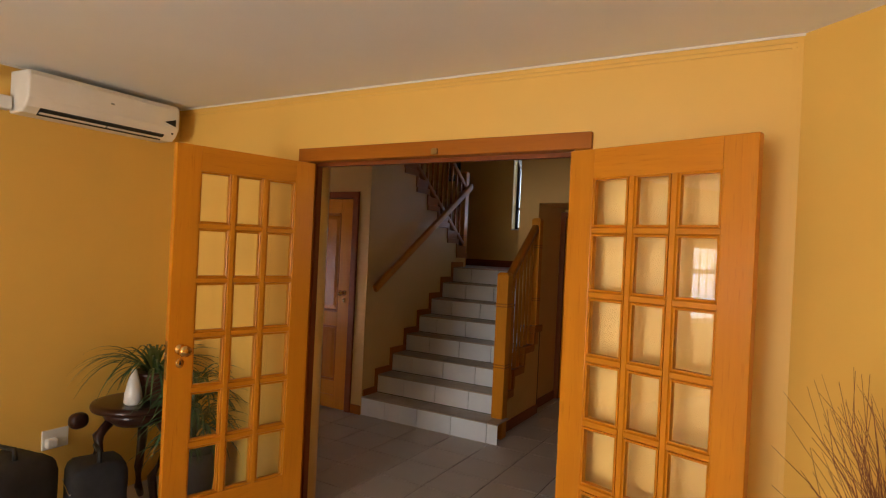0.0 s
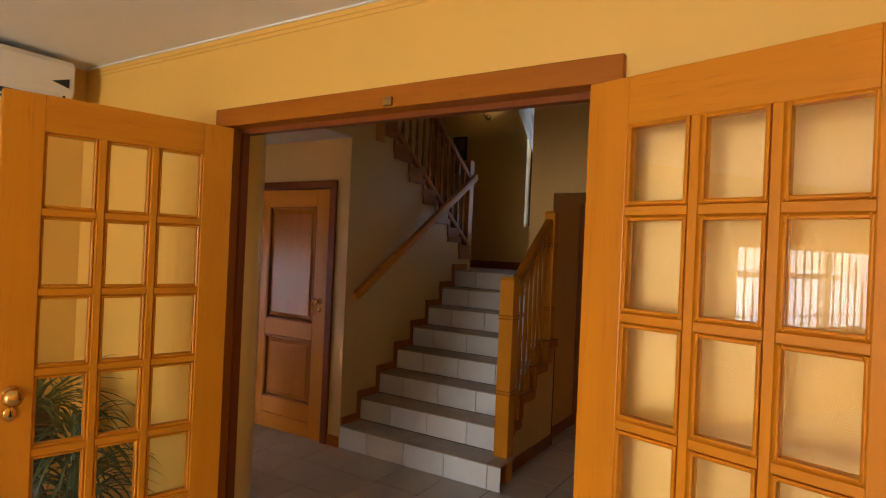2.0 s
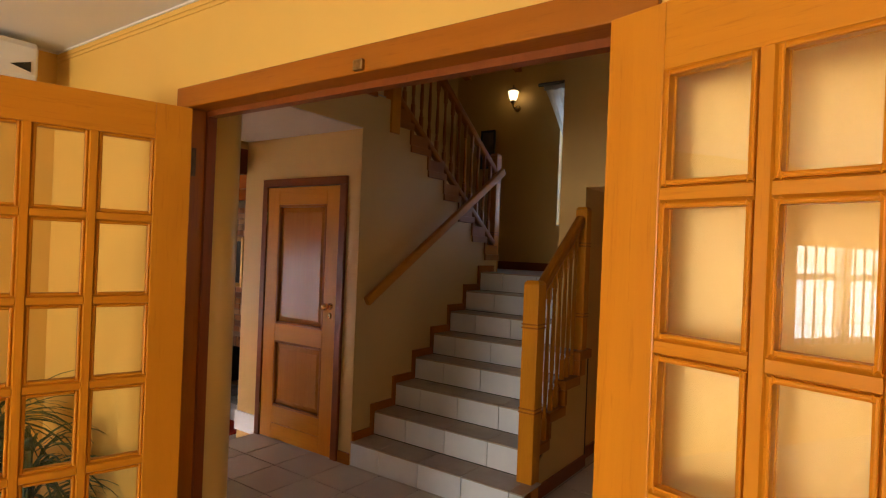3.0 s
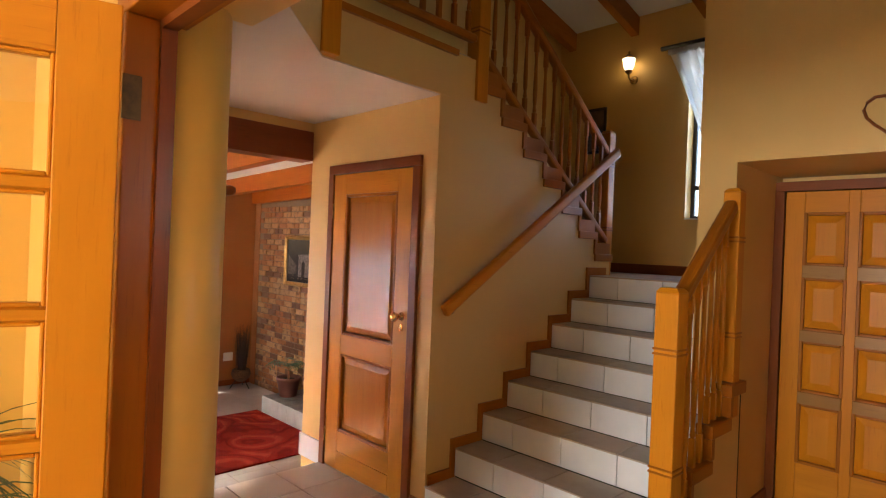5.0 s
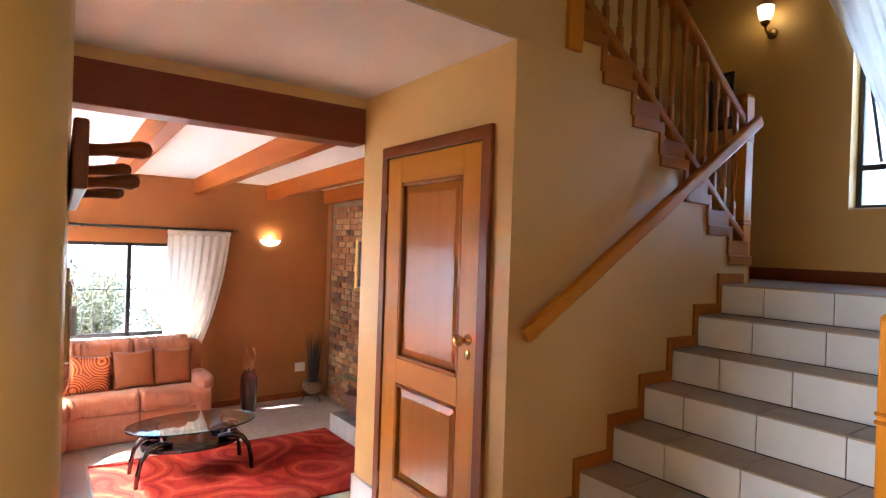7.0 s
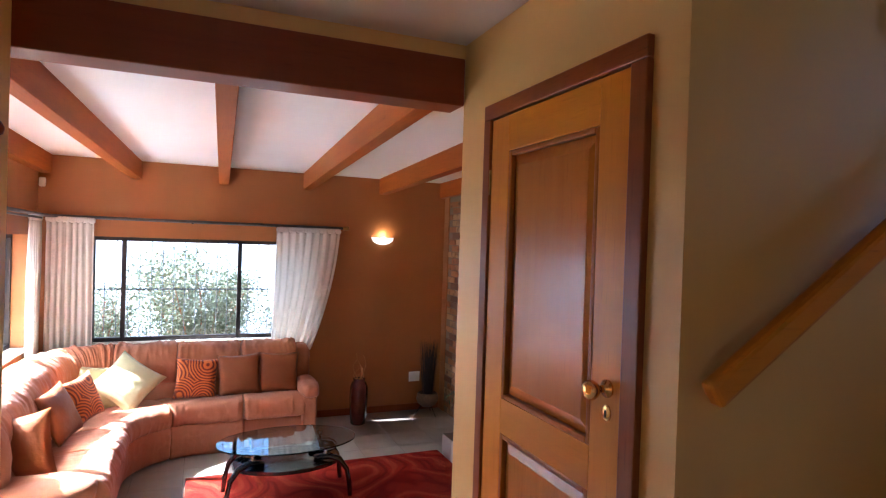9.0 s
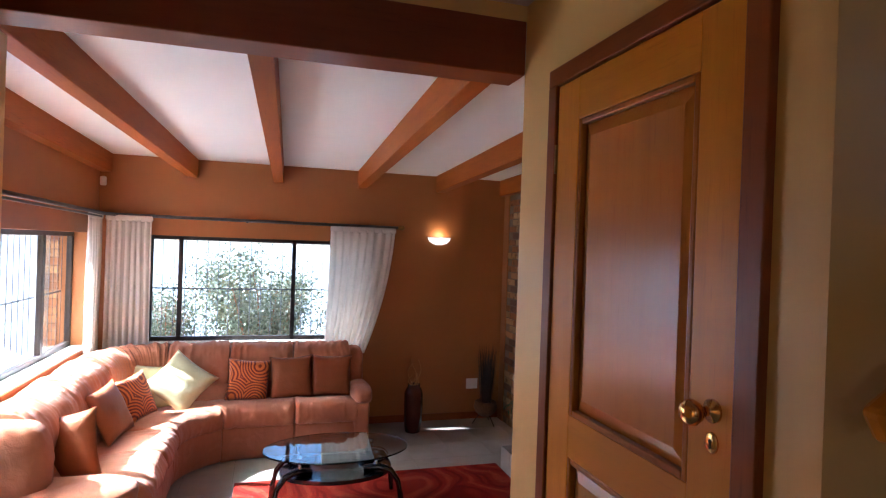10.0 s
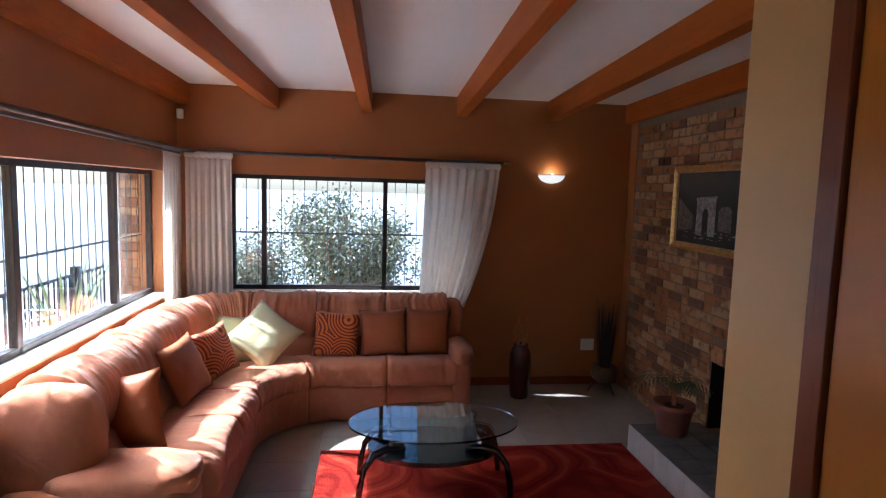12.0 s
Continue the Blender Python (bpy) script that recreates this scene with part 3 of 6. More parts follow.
cols, rows_ = ((0.109, 0.34), (0.396, 0.63)), ((0.30, 0.67), (0.745, 1.06), (1.13, 1.455), (1.535, 1.86))
for x0, x1 in ((0.002, 0.109), (0.34, 0.396), (0.63, 0.762)):
    part("stile", boxes((x0, x1, -0.02, 0.022, 0.01, 1.995), bevel=0.003), M["honey_z"], fd)
edges = [0.01] + [z for r in rows_ for z in r] + [1.995]
for z0, z1 in zip(edges[0::2], edges[1::2]):
    for x0, x1 in cols:
        proud = 0.018 if 0.5 < z0 < 1.6 else 0.0
        part("rail", boxes((x0, x1, -0.02 - proud, 0.022, z0, z1), bevel=0.004), M["ledge"] if proud else M["honey_x"], fd)
for x0, x1 in cols:
    for z0, z1 in rows_:
        raised_panel(fd, x0 + 0.012, x1 - 0.012, z0 + 0.012, z1 - 0.012, 0.002, -1, 0.016, 0.05, M["honey_z"])
fit_knob(fd, 0.70, -0.02, 1.08, -1, -0.26)

# ---- lower flight of stairs ----
stair = thing("stair_lower", (-2.25, ST_Y, 0), label="lower flight of eight white tiled steps", category="stairs", kind="structure")


def step_right(n):
    return -1.60 if n <= 5 else -1.875


bm = bmesh.new()
for n in range(1, 9):
    y0 = ST_Y + GO * (n - 1) + 0.012
    y1 = ST_Y + GO * n + 0.02 if n < 8 else 7.3
    box(bm, -2.90 if n < 8 else -4.1, step_right(n) - (0.012 if n < 6 else 0), y0, y1, 0.0 if n < 8 else 1.2, RISE * n - 0.012)
wpart("stair_core", bm, M["grout"], stair)
for n in range(1, 9):
    y = ST_Y + GO * (n - 1)
    xr = step_right(n) + (0.10 if n == 1 else 0)
    joints = [-2.90] + [j for j in (-2.63 + 0.02 * ((n * 7) % 5 - 2), -2.285 + 0.02 * ((n * 7) % 5 - 2), -1.94 + 0.02 * ((n * 7) % 5 - 2), -1.60) if j < xr - 0.04] + [xr]
    for a, b in zip(joints, joints[1:]):
        wpart("riser_tile", boxes((a + 0.0025, b - 0.0025, y, y + 0.010, RISE * (n - 1) + 0.003, RISE * n - 0.004), bevel=0.0015), M["tile_white"], stair)
        y1 = y + GO - 0.004 if n < 8 else y + 0.33
        wpart("tread_tile", boxes((a + 0.0025, b - 0.0025, y - 0.006, y1, RISE * n - 0.010, RISE * n), bevel=0.002), M["tile_tread"], stair)
bm = bmesh.new()
for i in range(7):
    for j in range(3):
        x0, y0 = -4.1 + 0.345 * i, ST_Y + GO * 7 + 0.335 + 0.345 * j
        x1, y1 = min(x0 + 0.341, -1.875), min(y0 + 0.341, 7.298)
        if x0 < -1.96 and y0 < 7.2:
            box(bm, x0, x1, y0, y1, RISE * 8 - 0.010, RISE * 8, bevel=0.0015, seg=1)
wpart("landing_tiles", bm, M["tile_tread"], stair)

skirt = thing("baseboard_stair", (-2.89, ST_Y, 0), label="stepped brown timber skirting up the stair wall", category="skirting", kind="structure")
for n in range(1, 9):
    y = ST_Y + GO * (n - 1)
    z = RISE * n
    if n > 1:
        wpart("riser_piece", boxes((-2.90, -2.884, y - 0.045, y - 0.008, RISE * (n - 1) + 0.001, z + 0.062), bevel=0.002), M["mid_z"], skirt)
    wpart("tread_piece", boxes((-2.90, -2.884, y - 0.008 if n > 1 else y + 0.01, (y + GO - 0.045) if n < 8 else 6.30, z + 0.001, z + 0.062), bevel=0.002), M["mid_y"], skirt)
solid("baseboard", boxes((-4.1, -1.875, 7.282, 7.298, RISE * 8, RISE * 8 + 0.09), bevel=0.003), M["red_x"], "dark brown skirting along the landing", "skirting", **S)
solid("baseboard", boxes((-3.02, -2.905, 4.386, 4.40, 0, 0.085), bevel=0.003), M["mid_x"], "brown skirting beside the cupboard door", "skirting", **S)
solid("baseboard", boxes((-1.598, -1.582, 4.72, 5.55, 0, 0.09), bevel=0.003), M["red_y"], "brown skirting along the side of the stairs", "skirting", **S)
solid("baseboard", boxes((-1.66, -1.644, 5.55, 6.24, 0, 0.09), bevel=0.003), M["red_y"], "brown skirting in the front door recess", "skirting", **S)
solid("baseboard", boxes((-4.262, -3.99, 4.385, 4.40, -0.02, 0.14), (-4.265, -4.25, 4.385, 4.6, -0.02, 0.14)), M["tile_white"], "white tile skirting beside the steps", "skirting", **S)

# side of the stairs
bm = bmesh.new()
prof = [(4.66, 0.0), (5.55, 0.0), (5.55, RISE * 5 - 0.05)]
for n in (5, 4, 3, 2):
    y = ST_Y + GO * (n - 1)
    prof += [(y, RISE * n - 0.05), (y, RISE * (n - 1) - 0.05)]
prof = [p for p in prof if p[0] >= 4.655] + [(4.655, RISE - 0.05)]
prism(bm, prof, "x", -1.606, -1.598)
solid("wall_stair_side", bm, M["cream"], "cream plastered side of the lower stairs", "wall", **S)
string = thing("stair_string", (-1.60, 4.6, 0), label="stepped honey-brown timber string under the balusters", category="stair string", kind="structure")
for n in range(2, 6):
    y = ST_Y + GO * (n - 1)
    y1 = y + GO if n < 5 else 5.55
    wpart("block", boxes((-1.655, -1.565, y - 0.02, y1, RISE * n - 0.045, RISE * n + 0.022), bevel=0.006), M["mid_y"], string)
    wpart("riser_block", boxes((-1.652, -1.568, y - 0.02, y + 0.02, RISE * (n - 1) + 0.022, RISE * n - 0.045), bevel=0.004), M["mid_z"], string)


# ---- balustrades ----
def newel(at, z0, z1, label, w=0.105):
    ob = thing("newel_post", at, 0, label, "newel post", "stair newels")
    h = w / 2
    bm = boxes((-h, h, -h, h, z0, z1 - 0.02), bevel=0.006)
    part("shaft", bm, M["honey_z"], ob)
    bm = bmesh.new()
    lo = [bm.verts.new((a * h, b * h, z1 - 0.02)) for a, b in ((-1, -1), (1, -1), (1, 1), (-1, 1))]
    hi = [bm.verts.new((a * (h - 0.016), b * (h - 0.016), z1)) for a, b in ((-1, -1), (1, -1), (1, 1), (-1, 1))]
    bm.faces.new(hi)
    bm.faces.new(lo[::-1])
    for i in range(4):
        j = (i + 1) % 4
        bm.faces.new((lo[i], lo[j], hi[j], hi[i]))
    part("cap", bm, M["honey_x"], ob)
    for z in (z1 - 0.28, z1 - 0.80):
        if z > z0 + 0.1:
            bm = boxes((-h - 0.004, h + 0.004, -h - 0.004, h + 0.004, z - 0.016, z - 0.006), (-h - 0.004, h + 0.004, -h - 0.004, h + 0.004, z + 0.006, z + 0.016), bevel=0.003)
            part("collar", bm, M["mid_x"], ob)
    return ob


newel((-1.585, 4.61, 0), 0.0, 1.415, "square honey-brown newel post at the foot of the stairs")
newel((-1.635, 5.46, 0), RISE * 4, 1.94, "square honey-brown newel post against the front wall", 0.09)
newel((-2.95, 6.36, 0), 1.37, 2.56, "square honey-brown newel post on the landing", 0.09)
newel((-2.93, 4.74, 0), 2.46, 3.70, "square honey-brown newel post at the head of the stairs", 0.10)
newel((-2.86, 3.60, 0), 2.445, 3.70, "square honey-brown newel post at the gallery corner", 0.10)


def baluster_mesh(h, tone="honey_z"):
    b = bmesh.new()
    s = 0.0145
    box(b, -s, s, -s, s, 0, 0.14, bevel=0.003, seg=1)
    lathe(b, [(0.010, 0.14), (0.0145, 0.155), (0.012, 0.17), (0.010, 0.19), (0.0145, 0.30 * h), (0.016, 0.42 * h), (0.012, 0.62 * h), (0.0105, h - 0.19), (0.012, h - 0.17), (0.0145, h - 0.155), (0.012, h - 0.14)], 10)
    box(b, -s, s, -s, s, h - 0.14, h, bevel=0.003, seg=1)
    return mesh_of(b, "baluster", M[tone], False)


def place_balusters(parent, me, spots):
    for p in spots:
        o = new("baluster", me)
        o.parent = parent
        o.matrix_basis = Matrix.Translation(Vector(p) - parent.matrix_basis.translation)


def rail_bar(bm, a, b, w, h):
    return bar(bm, a, b, w, h, bevel=min(w, h) * 0.3)


low = thing("balustrade_lower", (-1.60, 4.6, 0), label="honey-brown timber balustrade beside the lower stairs", category="balustrade")
wpart("handrail", rail_bar(bmesh.new(), (-1.585, 4.655, 1.335), (-1.635, 5.42, 1.848), 0.065, 0.075), M["mid_y"], low)
slope = RISE / GO
for i in range(7):
    y = 4.74 + i * 0.098
    z0 = RISE * (int((y - ST_Y + 0.02) / GO) + 1) + 0.022
    zt = 1.335 + (y - 4.655) * 0.6706 - 0.03
    place_balusters(low, baluster_mesh(zt - z0), [(-1.585 - 0.065 * (y - 4.655), y, z0)])

up = thing("balustrade_upper", (-2.93, 6.36, 1.37), label="honey-brown timber balustrade of the upper flight", category="balustrade")
sl = (2.74 - 1.735) / (4.777 - 6.2)
wpart("handrail", rail_bar(bmesh.new(), (-2.94, 6.33, 2.38), (-2.93, 4.78, 2.38 - 1.55 * sl), 0.06, 0.065), M["mid_y"], up)
wpart("bottom_rail", rail_bar(bmesh.new(), (-2.93, 6.33, 1.66), (-2.92, 4.78, 1.66 - 1.55 * sl), 0.06, 0.05), M["mid_y"], up)
me = baluster_mesh(0.70, "mid_z")
place_balusters(up, me, [(-2.932, 6.23 - 0.112 * i, 1.66 + (0.10 + 0.112 * i) * -sl + 0.01) for i in range(13)])

gal = thing("balustrade_gallery", (-2.9, 4.0, 2.72), label="honey-brown timber balustrade of the upper gallery", category="balustrade")
for a, b in (((-2.92, 4.69), (-2.87, 3.65)), ((-2.82, 3.57), (-2.10, 2.84))):
    wpart("handrail", rail_bar(bmesh.new(), (*a, 3.56), (*b, 3.56), 0.06, 0.065), M["mid_y"], gal)
    wpart("bottom_rail", rail_bar(bmesh.new(), (*a, 2.84), (*b, 2.84), 0.06, 0.05), M["mid_y"], gal)
    n = 8
    place_balusters(gal, me, [(a[0] + (b[0] - a[0]) * (i + 0.5) / n, a[1] + (b[1] - a[1]) * (i + 0.5) / n, 2.855) for i in range(n)])
bm = bmesh.new()
bar(bm, (-2.893, 4.52, 2.705), (-2.853, 3.58, 2.705), 0.03, 0.035)
bar(bm, (-2.853, 3.575, 2.705), (-2.095, 2.82, 2.705), 0.03, 0.035)
solid("trim_gallery", bm, M["mid_y"], "brown timber edge of the upper floor", "trim", **S)

# upper flight: treads and the stepped edging
upper = thing("stair_upper", (-3.5, UP_Y, 1.37), label="upper flight of tiled steps", category="stairs", kind="structure")
edging = thing("trim_stair", (-2.9, UP_Y, 1.37), label="stepped brown timber edging under the upper balusters", category="trim", kind="structure")
for k in range(1, 9):
    y1 = UP_Y - UP_G * (k - 1)
    y0 = y1 - UP_G if k < 8 else 2.7
    z = 1.37 + UP_R * k
    if k < 8:
        wpart("step", boxes((-4.1, -2.905, y0, y1, z - UP_R, z), bevel=0.003), M["tile_tread"], upper)
        wpart("tread_edge", boxes((-2.905, -2.885, y0 + 0.001, y1 + 0.022, z - 0.045, z + 0.012), bevel=0.003), M["mid_y"], edging)
        wpart("riser_edge", boxes((-2.904, -2.886, y0 - 0.014, y0 + 0.022, z + 0.012, z + UP_R - 0.045), bevel=0.003), M["mid_z"], edging)
        wpart("spandrel", boxes((-2.905, -2.893, y0 + 0.022, y1 - 0.014, z + 0.012, z + 0.10)), M["mid_y"], edging)
solid("floor_upper", boxes((-4.1, -2.95, 2.7, 4.72, 2.72, 2.738)), M["tile_tread"], "tiled floor of the upper gallery", "floor", **S)

# handrail on the wall
hr = thing("wall_handrail", (-2.82, 5.3, 1.75), label="round honey-brown timber handrail fixed to the stair wall", category="handrail")
wpart("rail", rail_bar(bmesh.new(), (-2.82, 4.42, 1.185), (-2.82, 6.30, 2.37), 0.045, 0.072), M["honey_y"], hr)
for y in (4.52, 5.4, 6.1):
    z = 1.185 + (y - 4.42) * 0.6303
    wpart("bracket", tube(bmesh.new(), [(-2.90, y, z - 0.075), (-2.85, y, z - 0.075), (-2.823, y, z - 0.04)], 0.007), M["dull_brass"], hr, smooth=True)

# ---- landing lantern, window and curtain ----
lan = thing("wall_lantern", (-3.24, 7.28, 3.25), label="lit brass wall lantern with frosted glass on the landing", category="wall lamp")
part("back_plate", lathe(bmesh.new(), [(0.04, 0), (0.04, 0.008), (0.02, 0.016)], 16), M["dull_brass"], lan, "", True, pose(0, 0.018, 0, 90))
part("arm", tube(bmesh.new(), [(0, 0.0, 0.0), (0, -0.05, -0.02), (0, -0.09, 0.0), (0, -0.10, 0.04)], 0.009), M["dull_brass"], lan, "", True)
part("gallery", lathe(bmesh.new(), [(0.012, 0.03), (0.03, 0.045), (0.036, 0.06), (0.034, 0.066)], 16, (0, -0.10, 0)), M["dull_brass"], lan, "", True)
shade = lathe(bmesh.new(), [(0.034, 0.067), (0.052, 0.11), (0.062, 0.17), (0.055, 0.176)], 8, (0, -0.10, 0))
part("shade", shade, glow("lit_frosted_glass", (1.0, 0.80, 0.42), 0.3), lan, "glowing frosted glass shade")
part("crown", lathe(bmesh.new(), [(0.066, 0.176), (0.05, 0.19), (0.02, 0.215), (0.008, 0.22), (0.012, 0.235), (0.004, 0.25)], 12, (0, -0.10, 0)), M["dull_brass"], lan, "", True)
bulb("lantern_light", (-3.24, 7.07, 3.39), 0.022, (1.0, 0.68, 0.28), 0.05)

w3 = thing("window_3", (-2.35, 7.45, 1.90), label="narrow dark framed landing window with an open top light", category="window", kind="structure")
FR = (7.42, 7.46)
for d in ((-2.70, -2.665, *FR, 1.90, 3.40), (-2.035, -2.0, *FR, 1.90, 3.40), (-2.665, -2.035, *FR, 1.90, 1.935), (-2.665, -2.035, *FR, 3.365, 3.40), (-2.665, -2.035, *FR, 2.17, 2.21), (-2.37, -2.33, *FR, 2.21, 3.365)):
    wpart("window_frame", boxes(d, bevel=0.003), M["bronze"], w3)
for d in ((-2.665, -2.035, 7.438, 7.442, 1.935, 2.17), (-2.665, -2.37, 7.438, 7.442, 2.21, 3.365), (-2.33, -2.035, 7.438, 7.442, 2.21, 3.365)):
    wpart("pane", boxes(d), M["pane"], w3).visible_shadow = False
wpart("sash", tube(bmesh.new(), [(-2.64, 7.46, 2.75), (-2.60, 7.56, 2.24)], 0.012, 6), M["bronze"], w3)
solid("window_sill", boxes((-2.70, -2.0, 7.29, 7.42, 1.895, 1.905)), M["ceiling"], "white plastered sill of the landing window", "sill", **S)


def cloth(name, c):
    m, nt, p = nodes_of(name)
    n1 = add(nt, "ShaderNodeTexNoise", Scale=260.0, Detail=2.0)
    n2 = add(nt, "ShaderNodeTexNoise", Scale=3.0, Detail=3.0)
    nt.links.new(coords(nt), n1.inputs["Vector"])
    nt.links.new(coords(nt), n2.inputs["Vector"])
    col = mix_rgb(nt, ramp(nt, n2.outputs[0], 0.3, 0.7), c, tuple(v * 0.92 for v in c))
    nt.links.new(col, p.inputs["Base Color"])
    p.inputs["Roughness"].default_value = 0.9
    p.inputs["Sheen Weight"].default_value = 0.2
    bump(nt, p, n1.outputs[0], 0.2, 0.001)
    tr = nt.nodes.new("ShaderNodeBsdfTranslucent")
    nt.links.new(col, tr.inputs[0])
    mx = nt.nodes.new("ShaderNodeMixShader")
    mx.inputs[0].default_value = 0.58
    nt.links.new(p.outputs[0], mx.inputs[1])
    nt.links.new(tr.outputs[0], mx.inputs[2])
    nt.links.new(mx.outputs[0], nt.nodes["Material Output"].inputs[0])
    return m


M["curtain"] = cloth("cream_curtain_cloth", (0.93, 0.90, 0.84))


def drape(name, top, bottom, folds, deep, label, out, curve=0.0, group="curtains", parent=None):
    """A hung curtain between two lines; out: the way its folds stand out; curve: how far the sides are swept."""
    ob = thing(name, top[0], 0, label, "curtain", group)
    bm = bmesh.new()
    nu, nv = folds * 8, 18
    t0, t1, b0, b1, out = Vector(top[0]), Vector(top[1]), Vector(bottom[0]), Vector(bottom[1]), Vector(out)
    grid = []
    for j in range(nv + 1):
        v = j / nv
        k = v + curve * v * (1 - v)
        row = []
        for i in range(nu + 1):
            u = i / nu
            p = (t0 + (t1 - t0) * u) * (1 - v) + (b0 + (b1 - b0) * u) * v
            q = (t0 + (t1 - t0) * u) * (1 - k) + (b0 + (b1 - b0) * u) * k
            p = Vector((q.x, q.y, p.z))
            amp = deep * (0.55 + 0.45 * min(v * 4, 1)) * (0.8 + 0.4 * noise.noise(Vector((u * 5, v * 2, folds))))
            ph = u * folds * math.tau + 1.9 * noise.noise(Vector((u * 3, v * 1.2, 7.0 + folds)))
            p += out * amp * (math.sin(ph) + 0.25 * math.sin(2.3 * ph + 1))
            row.append(bm.verts.new(p))
        grid.append(row)
    for j in range(nv):
        for i in range(nu):
            bm.faces.new((grid[j][i], grid[j][i + 1], grid[j + 1][i + 1], grid[j + 1][i]))
    o = wpart("drape", bm, M["curtain"], ob, "", True)
    sol = o.modifiers.new("thickness", "SOLIDIFY")
    sol.thickness = 0.002
    bm = bmesh.new()
    n = folds * 5
    for i in range(n):
        p = t0 + (t1 - t0) * ((i + 0.5) / n)
        rounded(bm, p.x, p.y, p.z - 0.012, 0.035 if abs(out.y) > 0.5 else 0.03, 0.03 if abs(out.y) > 0.5 else 0.035, 0.06, 2.5, 2, 0.004, i)
    tagged(wpart("heading", bm, M["curtain"], ob, "gathered heading", True), "gathered heading", kind="stuff")
    return ob


drape("landing_curtain", ((-2.88, 7.24, 3.44), (-2.0, 7.24, 3.44)), ((-2.42, 7.22, 2.2), (-2.0, 7.22, 2.05)), 9, 0.018, "sheer white landing curtain drawn to one side", (0, 1, 0), 0.25)
solid("landing_curtain_rod", tube(bmesh.new(), [(-2.95, 7.24, 3.47), (-1.93, 7.24, 3.47)], 0.02, 10), M["black"], "dark curtain rod over the landing window", "curtain rod", smooth=True)

# heart on the front wall, picture on the landing
bm = bmesh.new()
pts = []
for i in range(25):
    a = math.tau * i / 24
    pts.append((-0.955 + 0.0078 * 16 * math.sin(a) ** 3, 5.535, 2.275 + 0.0078 * (13 * math.cos(a) - 5 * math.cos(2 * a) - 2 * math.cos(3 * a) - math.cos(4 * a))))
tube(bm, pts, 0.008, 6)
heart = thing("heart_ornament", (-0.955, 5.545, 2.27), label="twig heart ornament hanging on the front wall", category="ornament")
wpart("ring", bm, M["red_z"], heart, "", True)
wpart("cord", tube(bmesh.new(), [(-0.955, 5.535, 2.335), (-0.955, 5.54, 2.42)], 0.004, 5), M["red_z"], heart)
lp = thing("landing_picture", (-3.62, 7.29, 2.80), label="small dark framed picture on the landing wall", category="picture")
part("frame", boxes((-0.10, 0.10, -0.012, 0.008, -0.23, -0.20), (-0.10, 0.10, -0.012, 0.008, 0.20, 0.23), (-0.10, -0.075, -0.012, 0.008, -0.20, 0.20), (0.075, 0.10, -0.012, 0.008, -0.20, 0.20), bevel=0.003), M["black"], lp)
part("print", boxes((-0.075, 0.075, -0.002, 0.006, -0.20, 0.20)), plain("dim_print", (0.16, 0.11, 0.07), (0.05, 0.04, 0.03), 0.5, scale=9), lp)

# ---- peg board and switches on the pier ----
peg = thing("peg_board", (-2.715, 2.817, 1.68), -2.2, "dark wooden coat peg board on the pier", "coat rack")
part("board", boxes((-0.505, 0.505, 0.0, 0.024, -0.06, 0.06), bevel=0.005), M["red_x"], peg)
for x, z in ((0.40, 0.02), (0.20, -0.025), (0.0, 0.02), (-0.20, -0.025), (-0.40, 0.02)):
    part("peg", lathe(bmesh.new(), [(0.012, 0), (0.011, 0.03), (0.016, 0.075), (0.018, 0.092), (0.012, 0.106), (0.003, 0.11)], 12), M["red_y"], peg, "", True, pose(x, 0.022, z, -84))
for x, z in ((-2.13, 1.41), (-3.04, 1.39)):
    sw = thing("light_switch", (x, 2.789 + 0.046 * (-2.09 - x), z), -2.2, label="small chrome light switch plate on the pier", category="light switch", group="pier switches")
    part("plate", boxes((-0.035, 0.035, 0, 0.008, -0.06, 0.06), bevel=0.003), M["chrome"], sw)
    part("rocker", boxes((-0.012, 0.012, 0.008, 0.016, -0.022, 0.022), bevel=0.003), M["white"], sw)


# ---- living room windows ----
M["bar"] = plain("painted_grey_bars", (0.11, 0.115, 0.12), rough=0.5, metal=0.2, scale=20)


def bars(parent, along, fixed, lo, hi, z0, z1, pitch, rails, axis, thick=0.0042):
    """Upright burglar bars with flat cross rails."""
    n = int((hi - lo) / pitch)
    for i in range(n + 1):
        a = lo + (hi - lo) * i / n
        p = [(fixed, a, z0), (fixed, a, z1)] if axis == "y" else [(a, fixed, z0), (a, fixed, z1)]
        wpart("bar", tube(bmesh.new(), p, thick, 6), M["bar"], parent)
    for z in rails:
        p = [(fixed, lo, z), (fixed, hi, z)] if axis == "y" else [(lo, fixed, z), (hi, fixed, z)]
        wpart("cross_rail", bar(bmesh.new(), p[0], p[1], 0.006, 0.016), M["bar"], parent)


w1 = thing("window_1", (-8.66, 3.35, WZ0), label="wide bronze aluminium window with three panes", category="window", kind="structure")
FX = (-8.70, -8.65)
ys = (WY0, 2.55, 3.69, WY1)
for y in ys:
    a, b = (y, y + 0.04) if y == WY0 else (y - 0.04, y) if y == WY1 else (y - 0.022, y + 0.022)
    wpart("window_frame", boxes((*FX, a, b, WZ0, WZ1), bevel=0.004), M["bronze"], w1)
for z0, z1 in ((WZ0, WZ0 + 0.045), (WZ1 - 0.04, WZ1)):
    wpart("window_frame", boxes((*FX, WY0 + 0.04, WY1 - 0.04, z0, z1), bevel=0.004), M["bronze"], w1)
